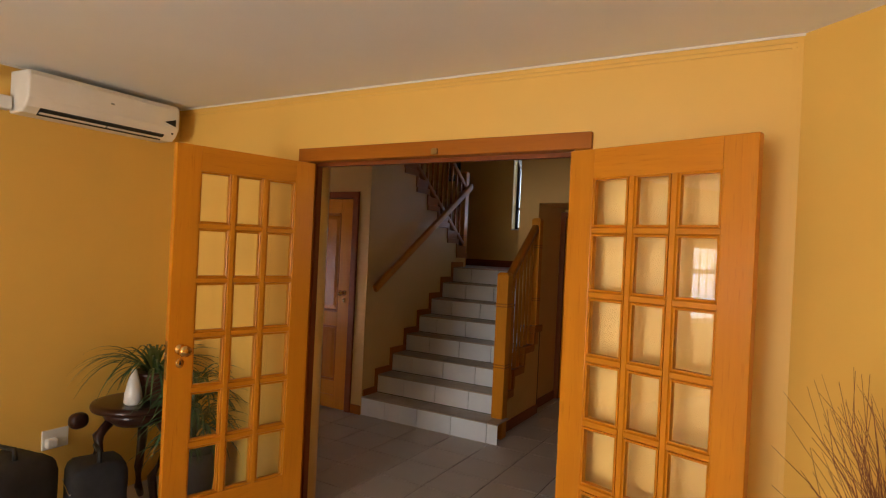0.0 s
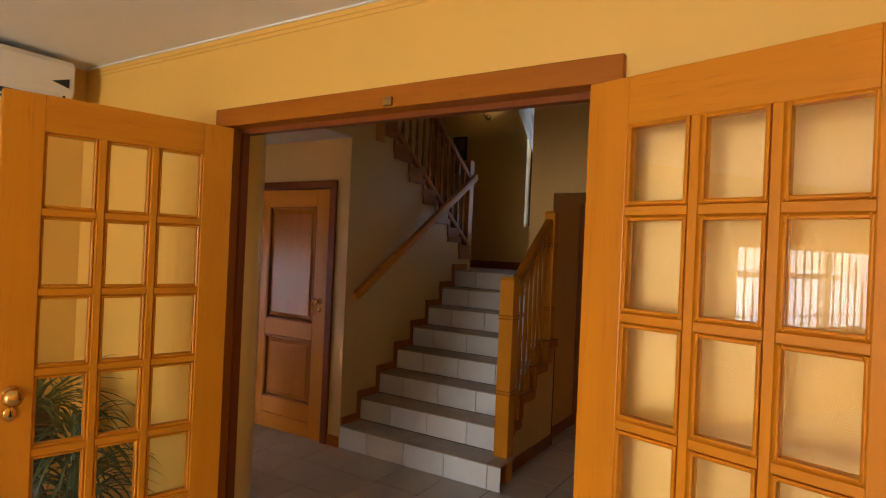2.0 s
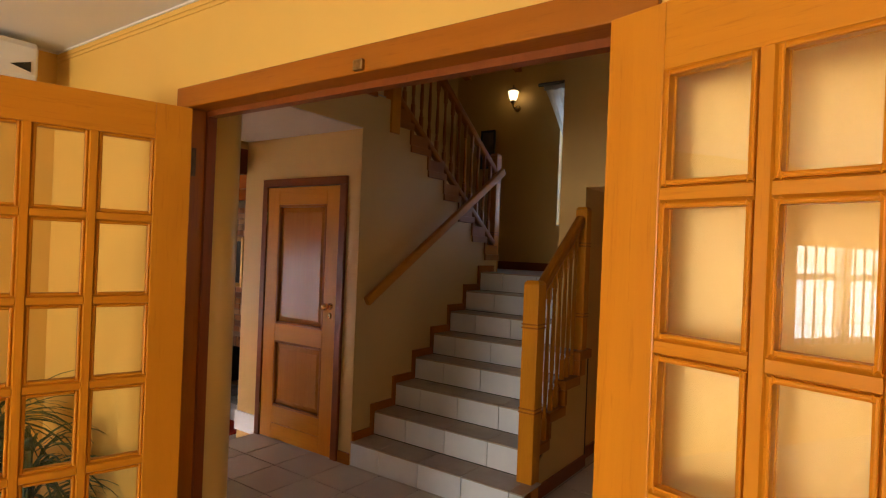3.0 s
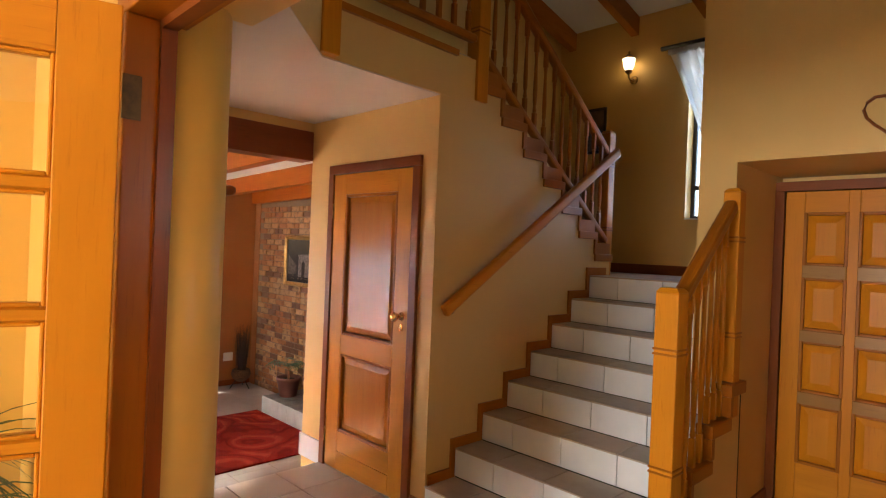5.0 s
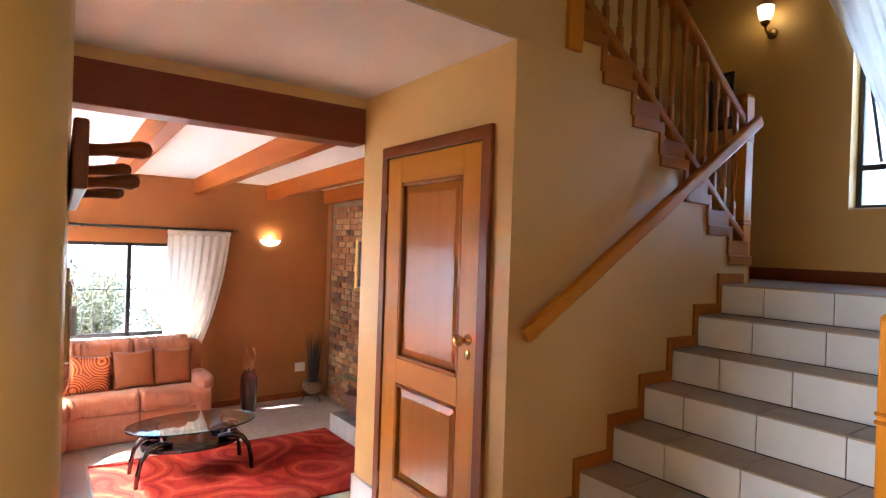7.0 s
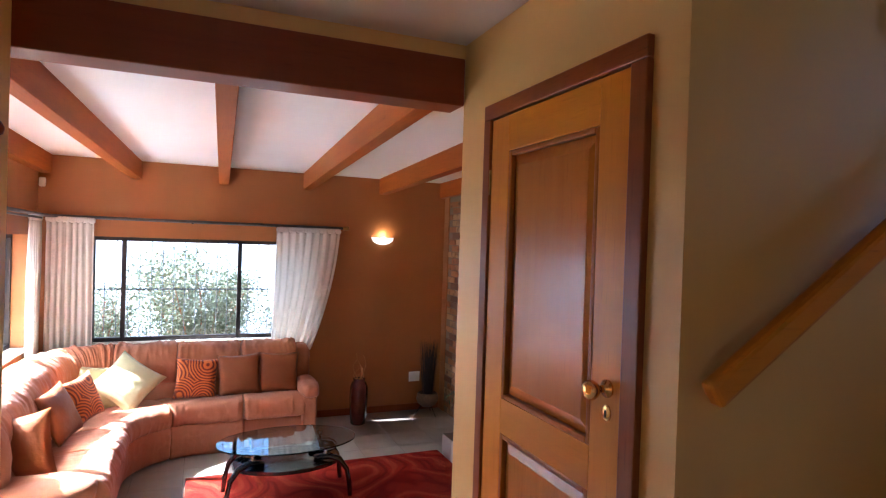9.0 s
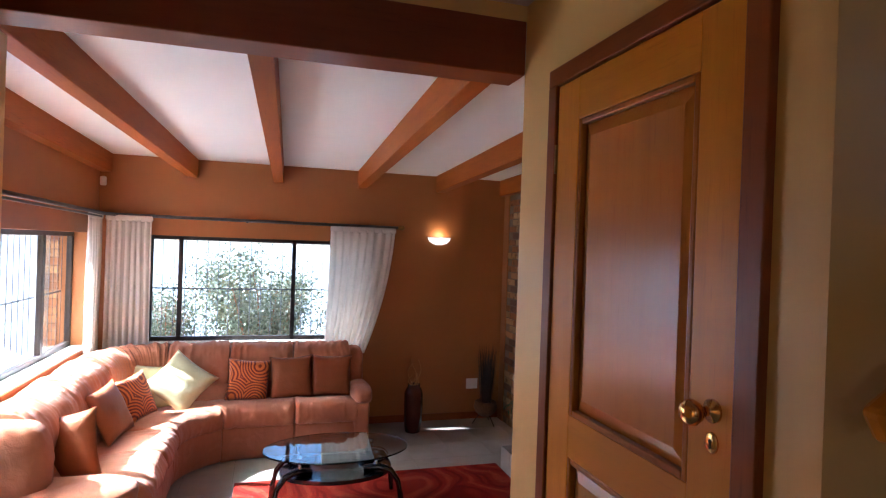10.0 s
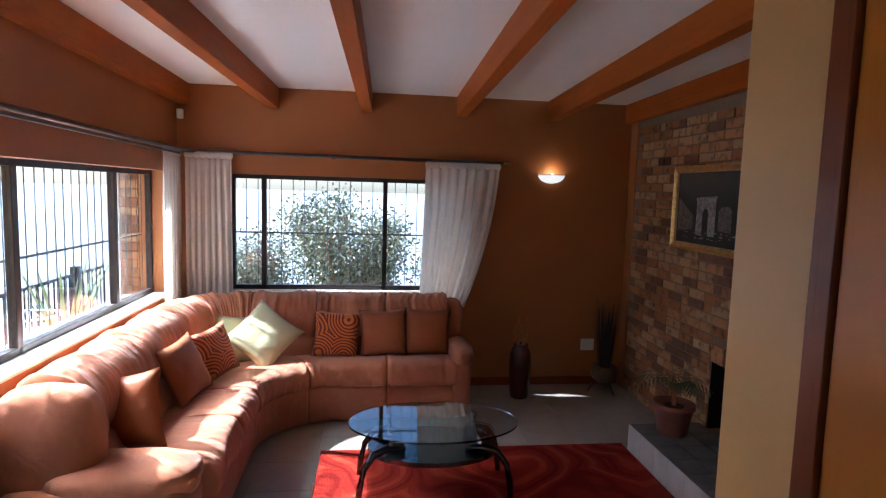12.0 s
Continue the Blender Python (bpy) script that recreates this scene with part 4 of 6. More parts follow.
for a, b in zip(ys, ys[1:]):
    wpart("pane", boxes((-8.679, -8.675, a + 0.022, b - 0.022, WZ0 + 0.045, WZ1 - 0.04)), M["pane"], w1).visible_shadow = False
g1 = thing("burglar_bars", (-8.80, 3.35, WZ0), label="dark iron burglar bars outside the wide window", category="burglar bars", group="burglar bars")
bars(g1, "y", -8.80, WY0, WY1, WZ0, WZ1, 0.105, (0.93, 1.455), "y")
solid("window_sill", boxes((-8.65, -8.56, WY0, WY1, WZ0 - 0.012, WZ0 + 0.002)), M["ceiling"], "white sill of the wide window", "sill", **S)

w2 = thing("window_2", (-6.6, 1.66, SZ0), label="long bronze aluminium window with dark mullions", category="window", kind="structure")
FY = (1.62, 1.67)
xs = (SX0, -7.59, -6.35, SX1)
for x in xs:
    a, b = (x, x + 0.04) if x == SX0 else (x - 0.04, x) if x == SX1 else (x - 0.028, x + 0.028)
    wpart("window_frame", boxes((a, b, *FY, SZ0, WZ1), bevel=0.004), M["bronze"], w2)
for z0, z1 in ((SZ0, SZ0 + 0.045), (WZ1 - 0.04, WZ1)):
    wpart("window_frame", boxes((SX0 + 0.04, SX1 - 0.04, *FY, z0, z1), bevel=0.004), M["bronze"], w2)
for a, b in zip(xs, xs[1:]):
    wpart("pane", boxes((a + 0.028, b - 0.028, 1.643, 1.647, SZ0 + 0.045, WZ1 - 0.04)), M["pane"], w2).visible_shadow = False
g2 = thing("burglar_bars", (-6.6, 1.57, SZ0), label="dark iron burglar bars outside the long window", category="burglar bars", group="burglar bars")
bars(g2, "x", 1.575, SX0, SX1, SZ0, WZ1, 0.105, (0.93, 1.455), "x")
solid("window_sill", boxes((SX0, SX1, 1.67, 1.82, SZ0 - 0.014, SZ0 + 0.003)), M["ceiling"], "white sill of the long window", "sill", **S)

# curtain rod round the corner
M["rail"] = plain("grey_metal_rail", (0.16, 0.16, 0.17), (0.12, 0.12, 0.13), 0.35, 0.8, scale=20, relief=0)
rod = thing("curtain_rod", (-8.48, 1.9, 1.68), label="dark curtain rod with brass finial running round the corner", category="curtain rod")
wpart("pole", tube(bmesh.new(), [(-8.48, 4.80, 1.66), (-8.48, 2.0, 1.672), (-8.40, 1.89, 1.675), (-5.0, 1.89, 1.715)], 0.017, 10), M["rail"], rod, smooth=True)
wpart("rail", bar(bmesh.new(), (-8.40, 1.865, 1.645), (-5.0, 1.865, 1.685), 0.03, 0.016, 0.003), M["rail"], rod)
wpart("finial", lathe(bmesh.new(), [(0.012, 0), (0.024, 0.015), (0.02, 0.035), (0.028, 0.05), (0.02, 0.068), (0.005, 0.075)], 14, (0, 0, 0)), M["dull_brass"], rod, "ornate brass finial", True).matrix_basis = pose(0, 2.9, -0.02, -90)
for y in (4.6, 3.2):
    wpart("bracket", boxes((X_FAR, -8.47, y - 0.012, y + 0.012, 1.645, 1.665)), M["bronze"], rod)
drape("curtain", ((-8.47, 4.06, 1.635), (-8.47, 4.77, 1.635)), ((-8.44, 4.02, 0.30), (-8.44, 4.46, 0.27)), 8, 0.028, "cream curtain swept back beside the wide window", (1, 0, 0), -0.75)
drape("curtain", ((-8.47, 1.90, 1.655), (-8.47, 2.30, 1.65)), ((-8.47, 1.90, 0.30), (-8.47, 2.31, 0.30)), 7, 0.024, "cream curtain gathered in the corner of the room", (1, 0, 0))
drape("curtain", ((-8.45, 1.862, 1.66), (-8.05, 1.862, 1.66)), ((-8.44, 1.855, 0.30), (-8.07, 1.855, 0.30)), 7, 0.020, "cream curtain gathered in the corner of the room", (0, 1, 0))

# ---- living room wall fittings ----
sc = thing("wall_sconce", (X_FAR, 5.31, 1.51), label="lit white half-bowl uplighter on the rust wall", category="wall lamp")
bm = bmesh.new()
rings = []
for j in range(7):
    a = math.pi / 2 * j / 6
    r, z = 0.135 * math.cos(a), -0.085 * math.sin(a) + 0.06
    rings.append([bm.verts.new((r * 0.75 * math.sin(math.pi * k / 16), r * math.cos(math.pi * k / 16), z)) for k in range(17)])
for a, b in zip(rings, rings[1:]):
    for k in range(16):
        bm.faces.new((a[k], a[k + 1], b[k + 1], b[k]))
o = part("bowl", bm, glow("lit_opal_bowl", (0.95, 0.84, 0.66), 0.22), sc, "", True)
sol = o.modifiers.new("thickness", "SOLIDIFY")
sol.thickness = 0.006
part("rim", tube(bmesh.new(), [(0.135 * 0.75 * math.sin(math.pi * k / 16), 0.135 * math.cos(math.pi * k / 16), 0.06) for k in range(17)], 0.005, 6), M["white"], sc, "", True)
part("lamp", lathe(bmesh.new(), [(0.012, 0.0), (0.022, 0.03), (0.024, 0.05), (0.012, 0.068)], 12, (0.045, 0, 0)), glow("lit_bulb", (1.0, 0.86, 0.6), 2.5), sc, "glowing bulb", True)
bulb("sconce_light", (X_FAR + 0.05, 5.31, 1.61), 0.10, (1.0, 0.80, 0.50), 0.03)

sk = thing("wall_socket", (X_FAR, 5.77, -0.135), label="white double wall socket on the rust wall", category="wall socket")
part("plate", boxes((0, 0.010, -0.07, 0.07, -0.06, 0.06), bevel=0.004), M["white"], sk)
for y in (-0.034, 0.034):
    part("outlet", boxes((0.010, 0.012, y - 0.022, y + 0.022, -0.03, 0.014)), M["ceiling"], sk)
    part("switch", boxes((0.010, 0.016, y - 0.009, y + 0.009, 0.026, 0.046), bevel=0.002), M["white"], sk)
pir = thing("motion_sensor", (-8.56, 1.815, 2.0), label="small white alarm sensor high in the corner", category="sensor")
part("case", boxes((0.0, 0.045, 0.0, 0.055, -0.045, 0.045), bevel=0.012), M["white"], pir)
part("lens", boxes((0.045, 0.049, 0.012, 0.043, -0.03, 0.005), bevel=0.002), M["ceiling"], pir)
solid("baseboard", boxes((X_FAR, X_FAR + 0.015, 4.4, 6.1, Z_LR, Z_LR + 0.08), bevel=0.003), M["red_y"], "brown skirting along the rust wall", "skirting", **S)

# ---- corner sofa ----


def suede_mat():
    """Brushed suede with puckers and finer creases."""
    m, nt, p = nodes_of("terracotta_suede")
    v = coords(nt)
    n1 = add(nt, "ShaderNodeTexNoise", Scale=4.5, Detail=4.0, Roughness=0.6)
    n2 = add(nt, "ShaderNodeTexNoise", Scale=9.0, Detail=3.0, Distortion=0.8)
    n3 = add(nt, "ShaderNodeTexNoise", Scale=170.0, Detail=2.0)
    for n in (n1, n2, n3):
        nt.links.new(v, n.inputs["Vector"])
    c1 = mix_rgb(nt, ramp(nt, n1.outputs[0], 0.3, 0.7), (0.43, 0.165, 0.082), (0.36, 0.132, 0.064))
    nt.links.new(mix_rgb(nt, ramp(nt, n2.outputs[0], 0.55, 0.8), c1, (0.47, 0.19, 0.095)), p.inputs["Base Color"])
    p.inputs["Roughness"].default_value = 0.88
    p.inputs["Sheen Weight"].default_value = 0.18
    p.inputs["Specular IOR Level"].default_value = 0.15
    sub = nt.nodes.new("ShaderNodeMath")
    sub.operation = "MULTIPLY_ADD"
    sub.inputs[1].default_value = 0.08
    nt.links.new(n3.outputs[0], sub.inputs[0])
    nt.links.new(n2.outputs[0], sub.inputs[2])
    bump(nt, p, sub.outputs[0], 0.5, 0.016)
    return m


M["suede"] = suede_mat()
sofa = thing("corner_sofa", (-7.6, 2.9, Z_LR), label="terracotta suede corner sofa with rounded cushions", category="sofa")


def bend(straight, centre, radius, turn_in, far):
    """A line along the near run, round the corner and along the far run: distance -> point and way into the room."""
    arc_len = radius * math.pi / 2
    first = straight - centre[0]

    def at(s):
        if s < first:
            return Vector((straight - s, centre[1] - radius, 0)), Vector((0, 1, 0))
        if s < first + arc_len:
            a = (s - first) / radius
            return Vector((centre[0] - radius * math.sin(a), centre[1] - radius * math.cos(a), 0)), Vector((math.sin(a), math.cos(a), 0))
        return Vector((centre[0] - radius, centre[1] + s - first - arc_len, 0)), Vector((1, 0, 0))
    return at, first, first + arc_len


def smooth_line(pts, n):
    """Closed outline through the points, evenly refined."""
    out = []
    k = len(pts)
    for i in range(k):
        p0, p1, p2, p3 = (Vector(pts[(i + j) % k]) for j in (-1, 0, 1, 2))
        for q in range(n):
            t = q / n
            out.append(0.5 * (2 * p1 + (p2 - p0) * t + (2 * p0 - 5 * p1 + 4 * p2 - p3) * t * t + (3 * p1 - p0 - 3 * p2 + p3) * t ** 3))
    return out


def padded(name, line, s0, s1, outline, seed, pucker=0.008, label="", edge=0.05, draw=0.14):
    """An upholstered piece along a line, drawn in and puckered towards its seams."""
    prof = smooth_line(outline, 4)
    mid = sum(prof, Vector((0, 0))) / len(prof)
    tall = max(q.y for q in prof) > 0.2
    bm = bmesh.new()
    n = max(int((s1 - s0) / 0.009), 8)
    rows = []
    for i in range(n + 1):
        u = i / n
        s = s0 + (s1 - s0) * u
        gap = min(u, 1 - u) * (s1 - s0)
        t = max(1 - gap / edge, 0)
        f = 1 - draw * (1 - math.sqrt(max(1 - t * t, 0)))
        near = math.exp(-gap / 0.22)
        p, w = line(s)
        row = []
        for k, q in enumerate(prof):
            d = mid + (q - mid) * f
            fold = noise.noise(Vector((s * 22, k * 0.16, seed * 3.1))) * pucker * (0.18 + 0.7 * near) * (1.0 if q.y > 0.2 else 0.6) + noise.noise(Vector((s * 5, k * 0.22, seed * 7.7))) * pucker * 0.9
            pleat = (1 - abs(noise.noise(Vector((s * 17 + 0.6 * noise.noise(Vector((k * 0.3, seed, 0))), k * 0.035, seed * 5.3))))) ** 4
            crest = min(max((q.y - 0.22) / 0.15, 0.08), 1) if tall else min(max(1 - abs(q.x + 0.03) / 0.13, 0.05), 1)
            fold += pucker * 0.9 * pleat * crest * (0.45 + near)
            d = d + (q - mid).normalized() * fold
            row.append(bm.verts.new(p + w * d.x + Vector((0, 0, d.y))))
        rows.append(row)
    m = len(prof)
    for a, b in zip(rows, rows[1:]):
        for k in range(m):
            j = (k + 1) % m
            bm.faces.new((a[k], a[j], b[j], b[k]))
    bm.faces.new(rows[0][::-1])
    bm.faces.new(rows[-1])
    return wpart(name, bm, M["suede"], sofa, label, True)


def soft(name, c, s, label="", power=5.0, cuts=17, wrinkle=0.012, seed=0, turn=0.0):
    return wpart(name, rounded(bmesh.new(), *c, *s, power, cuts, wrinkle, seed, turn), M["suede"], sofa, label, True)


# backs: a rolled head pad over a lower pad
back_line, b_first, b_last = bend(-5.93, (-7.70, 2.56), 0.72, 0, 0)
BACK = [(0.02, -0.15), (0.0, 0.10), (0.0, 0.30), (0.05, 0.395), (0.15, 0.43), (0.26, 0.415), (0.345, 0.345), (0.385, 0.23), (0.375, 0.13), (0.345, 0.08), (0.38, 0.05), (0.42, -0.02), (0.43, -0.10), (0.28, -0.16)]
b_mid = (b_first + b_last) / 2
seams = [0.0, 0.82, 1.58, b_mid + 0.02, b_last - 0.03, b_last + 0.54, b_last + 1.14, b_last + 1.70]
for i, (a, b) in enumerate(zip(seams, seams[1:])):
    padded("back_cushion", back_line, a + 0.002, b - 0.002, BACK, i + 1, 0.020)
# seats and fronts follow the inner edge
seat_line, s_first, s_last = bend(-5.98, (-7.10, 3.32), 0.55, 0, 0)
SEAT = [(-0.07, -0.235), (0.0, -0.225), (0.022, -0.16), (0.0, -0.085), (-0.07, -0.045), (-0.20, -0.040), (-0.36, -0.055), (-0.52, -0.075), (-0.62, -0.11), (-0.60, -0.22), (-0.35, -0.24)]
FRONT = [(-0.10, -0.535), (-0.035, -0.53), (-0.015, -0.44), (-0.012, -0.30), (-0.03, -0.232), (-0.10, -0.228), (-0.16, -0.30), (-0.16, -0.46)]
cuts_s = [0.0, 0.64, 1.14, s_last - 0.24, s_last + 0.39, s_last + 0.98]
for i, (a, b) in enumerate(zip(cuts_s, cuts_s[1:])):
    padded("seat_cushion", seat_line, a + 0.002, b - 0.002, SEAT, i + 20, 0.015, edge=0.04, draw=0.10)
    padded("front_panel", seat_line, a + 0.001, b - 0.001, FRONT, i + 40, 0.004, edge=0.02, draw=0.08)
bm = bmesh.new()
prism(bm, [(-5.93, 1.88), (-7.7, 1.88), (-8.2, 2.06), (-8.38, 2.5), (-8.38, 4.28), (-7.80, 4.28), (-7.80, 3.2), (-7.68, 2.80), (-7.1, 2.62), (-5.93, 2.62)], "z", Z_LR + 0.012, -0.20)
wpart("frame", bm, M["suede"], sofa)
# arms at both ends
soft("armrest", (-8.0, 4.335, -0.28), (0.74, 0.16, 0.51), power=7, seed=12)
soft("arm_roll", (-7.93, 4.35, -0.01), (0.62, 0.20, 0.17), power=3.0, seed=13)
soft("wing", (-8.27, 4.32, 0.12), (0.36, 0.18, 0.54), power=4, seed=14)
soft("armrest", (-5.80, 2.31, -0.29), (0.28, 0.86, 0.50), power=8, wrinkle=0.006, seed=40)
soft("arm_roll", (-5.84, 2.40, -0.04), (0.36, 0.70, 0.20), power=3.0, wrinkle=0.010, seed=41)
soft("wing", (-5.84, 2.07, 0.12), (0.24, 0.48, 0.60), power=3.2, wrinkle=0.010, seed=42)

# ---- scatter cushions ----
M["satin"] = plain("brown_satin", (0.31, 0.098, 0.032), (0.25, 0.076, 0.025), 0.5, scale=4, fine=11, relief=0.5, sheen=0.04, dist=0.014)
M["satin"].node_tree.nodes["Principled BSDF"].inputs["Specular IOR Level"].default_value = 0.25
M["green"] = plain("pale_green_satin", (0.60, 0.58, 0.34), (0.53, 0.51, 0.29), 0.42, scale=4, fine=11, relief=0.45, sheen=0.05, dist=0.014)


def ringed(name):
    m, nt, p = nodes_of(name)
    v = coords(nt, (1, 1, 1), False)
    vo = add(nt, "ShaderNodeTexVoronoi", Scale=4.2, Randomness=0.6)
    nt.links.new(v, vo.inputs["Vector"])
    mu = nt.nodes.new("ShaderNodeMath")
    mu.operation = "MULTIPLY"
    mu.inputs[1].default_value = 66.0
    nt.links.new(vo.outputs["Distance"], mu.inputs[0])
    si = nt.nodes.new("ShaderNodeMath")
    si.operation = "SINE"
    nt.links.new(mu.outputs[0], si.inputs[0])
    nt.links.new(mix_rgb(nt, ramp(nt, si.outputs[0], -0.15, 0.35), (0.66, 0.17, 0.02), (0.20, 0.03, 0.008)), p.inputs["Base Color"])
    p.inputs["Roughness"].default_value = 0.75
    p.inputs["Sheen Weight"].default_value = 0.2
    bump(nt, p, si.outputs[0], 0.12, 0.002)
    return m


M["rings"] = ringed("orange_ringed_fabric")


def cushion(at, size, material, label, thick=0.13):
    """A square scatter cushion with drawn-in sides and pointed corners, upright in its own x-z plane."""
    bm = bmesh.new()
    n = 14
    sides = []
    for s in (1, -1):
        g = []
        for j in range(n + 1):
            row = []
            for i in range(n + 1):
                u, v = 2 * i / n - 1, 2 * j / n - 1
                d = max((1 - u * u), 0) ** 0.5 * max((1 - v * v), 0) ** 0.5
                x = u * (1 - 0.10 * (1 - v * v)) * size / 2
                z = v * (1 - 0.10 * (1 - u * u)) * size / 2
                w = 0.012 * noise.noise(Vector((u * 2.2 + size * 50, v * 2.2, s * 3.0 + at.translation.x * 5))) + 0.008 * abs(noise.noise(Vector((u * 4 + v * 3, v * 1.5, at.translation.y * 9))))
                row.append(bm.verts.new((x, s * (d ** 0.75 * thick / 2) + w * d, z)))
            g.append(row)
        sides.append(g)
        for j in range(n):
            for i in range(n):
                bm.faces.new((g[j][i], g[j][i + 1], g[j + 1][i + 1], g[j + 1][i]))
    bmesh.ops.remove_doubles(bm, verts=bm.verts[:], dist=0.0008)
    return solid("scatter_cushion", bm, material, label, "cushion", "cushions on the corner sofa", smooth=True, at=at)


def lean(x, y, z, tilt, roll, rz):
    """Leaning back by tilt, after a roll in its own plane."""
    return pose(x, y, z, tilt, 0, rz) @ pose(0, 0, 0, 0, roll, 0)


BR = "dark brown satin scatter cushion leaning on the sofa back"
cushion(lean(-7.98, 4.06, 0.140, -14, 2, 92), 0.42, M["satin"], BR)
cushion(lean(-7.96, 3.68, 0.140, -14, -3, 88), 0.42, M["satin"], BR)
cushion(lean(-7.95, 3.28, 0.125, -14, 5, 94), 0.40, M["rings"], "orange scatter cushion with dark concentric rings", 0.12)
cushion(lean(-7.80, 2.70, 0.160, -38, 42, 100), 0.47, M["green"], "pale green scatter cushion standing on its corner")
cushion(lean(-7.93, 2.47, 0.090, -24, 8, 118), 0.42, M["green"], "pale green scatter cushion behind another one")
cushion(lean(-7.44, 2.41, 0.125, -20, -6, 155), 0.39, M["rings"], "orange scatter cushion with dark concentric rings", 0.12)
cushion(lean(-6.98, 2.33, 0.135, -24, -5, 166), 0.42, M["satin"], BR)
cushion(lean(-6.24, 2.25, 0.125, -13, -13, 76), 0.43, M["satin"], BR)

# ---- rug ----


def rug_mat():
    m, nt, p = nodes_of("red_carved_pile")
    v = coords(nt, (1, 1, 1), False)
    vo = add(nt, "ShaderNodeTexVoronoi", Scale=1.15, Randomness=0.8)
    nz = add(nt, "ShaderNodeTexNoise", Scale=1.5, Detail=1.0)
    nt.links.new(v, nz.inputs["Vector"])
    ad = nt.nodes.new("ShaderNodeVectorMath")
    ad.operation = "ADD"
    nt.links.new(v, ad.inputs[0])
    nt.links.new(nz.outputs["Color"], ad.inputs[1])
    nt.links.new(ad.outputs[0], vo.inputs["Vector"])
    mu = nt.nodes.new("ShaderNodeMath")
    mu.operation = "MULTIPLY"
    mu.inputs[1].default_value = 27.0
    nt.links.new(vo.outputs["Distance"], mu.inputs[0])
    si = nt.nodes.new("ShaderNodeMath")
    si.operation = "SINE"
    nt.links.new(mu.outputs[0], si.inputs[0])
    pile = add(nt, "ShaderNodeTexNoise", Scale=130.0, Detail=3.0)
    nt.links.new(v, pile.inputs["Vector"])
    c1 = mix_rgb(nt, ramp(nt, si.outputs[0], 0.55, 0.8), (0.33, 0.024, 0.012), (0.46, 0.070, 0.030))
    c2 = mix_rgb(nt, ramp(nt, si.outputs[0], -0.95, -0.7), (0.20, 0.008, 0.005), c1)
    dark = mix_rgb(nt, ramp(nt, pile.outputs[0], 0.62, 0.4), c2, (0.12, 0.008, 0.005))
    nt.links.new(dark, p.inputs["Base Color"])
    p.inputs["Roughness"].default_value = 1.0
    p.inputs["Specular IOR Level"].default_value = 0.1
    bump(nt, p, pile.outputs[0], 0.8, 0.012)
    return m


bm = boxes((-7.14, -5.50, 3.22, 5.52, Z_LR, Z_LR + 0.018), bevel=0.007)
solid("rug", bm, rug_mat(), "red shaggy rug with carved swirling rings", "rug")

# ---- coffee table ----
M["lacquer"] = plain("black_lacquer", (0.012, 0.010, 0.010), rough=0.12, scale=10, relief=0, coat=0.6)
tab = thing("coffee_table", (-6.57, 3.98, Z_LR + 0.018), label="oval glass coffee table with curved black legs", category="coffee table")


def oval(a, b, z0, z1, n=56):
    bm = bmesh.new()
    prism(bm, [(a * math.cos(math.tau * k / n), b * math.sin(math.tau * k / n)) for k in range(n)], "z", z0, z1)
    bmesh.ops.bevel(bm, geom=[e for e in bm.edges if abs(e.verts[0].co.z - e.verts[1].co.z) < 1e-6], offset=0.003, segments=2, affect="EDGES", profile=0.5)
    return bm


part("glass_top", oval(0.335, 0.545, 0.430, 0.442), M["table_glass"], tab, "tinted oval glass top")
part("shelf", oval(0.27, 0.42, 0.255, 0.285), M["lacquer"], tab, "black lacquered lower shelf")
for sx, sy in ((1, -1), (1, 1), (-1, 1), (-1, -1)):
    p0 = [(sx * 0.10, sy * 0.20, 0.30), (sx * 0.14, sy * 0.30, 0.325), (sx * 0.17, sy * 0.385, 0.30), (sx * 0.185, sy * 0.44, 0.22), (sx * 0.19, sy * 0.465, 0.11), (sx * 0.19, sy * 0.475, 0.0)]
    part("leg", tube(bmesh.new(), p0, 0.036, 12, 0.8, 0.5), M["lacquer"], tab, "", True)
    part("post", lathe(bmesh.new(), [(0.018, 0.30), (0.018, 0.345), (0.012, 0.35), (0.012, 0.40), (0.024, 0.405), (0.024, 0.429)], 16, (sx * 0.13, sy * 0.28, 0)), M["chrome"], tab, "chrome glass support", True)
part("rack", tube(bmesh.new(), [(0.13 * math.cos(a), 0.30 + 0.09 * math.sin(a), 0.37) for a in [math.tau * k / 20 for k in range(21)]], 0.005, 6), M["chrome"], tab, "chrome ring rack", True)

# ---- hearth and plants ----
hearth = thing("hearth", (-6.0, 5.85, Z_LR), label="raised hearth with slate tiles and a white tiled front", category="hearth", kind="structure")
HX0, HX1, HY0, HZ = -7.06, -4.6, 5.54, -0.345
wpart("base", boxes((HX0 + 0.008, HX1, HY0 + 0.008, 6.10, Z_LR, HZ - 0.010), (-6.965, -6.205, 6.10, 6.545, Z_LR, HZ - 0.010)), M["mortar"], hearth)
slate = plain("slate_tile", (0.17, 0.165, 0.16), (0.10, 0.10, 0.105), 0.45, scale=7, fine=80, relief=0.2)
for i in range(12):
    for j in range(3):
        x0, y0 = HX0 + 0.2 * i, HY0 + 0.19 * j
        if x0 < HX1 - 0.1:
            wpart("tile", boxes((x0 + 0.005, x0 + 0.195, y0 + (0.0 if j == 0 else 0.005), y0 + 0.185, HZ - 0.010, HZ), bevel=0.002), slate, hearth)
    wpart("front_tile", boxes((HX0 + 0.2 * i + 0.002, HX0 + 0.2 * i + 0.198, HY0 - 0.004, HY0 + 0.008, Z_LR + 0.002, HZ - 0.001), bevel=0.0015), M["tile_hearth"], hearth)
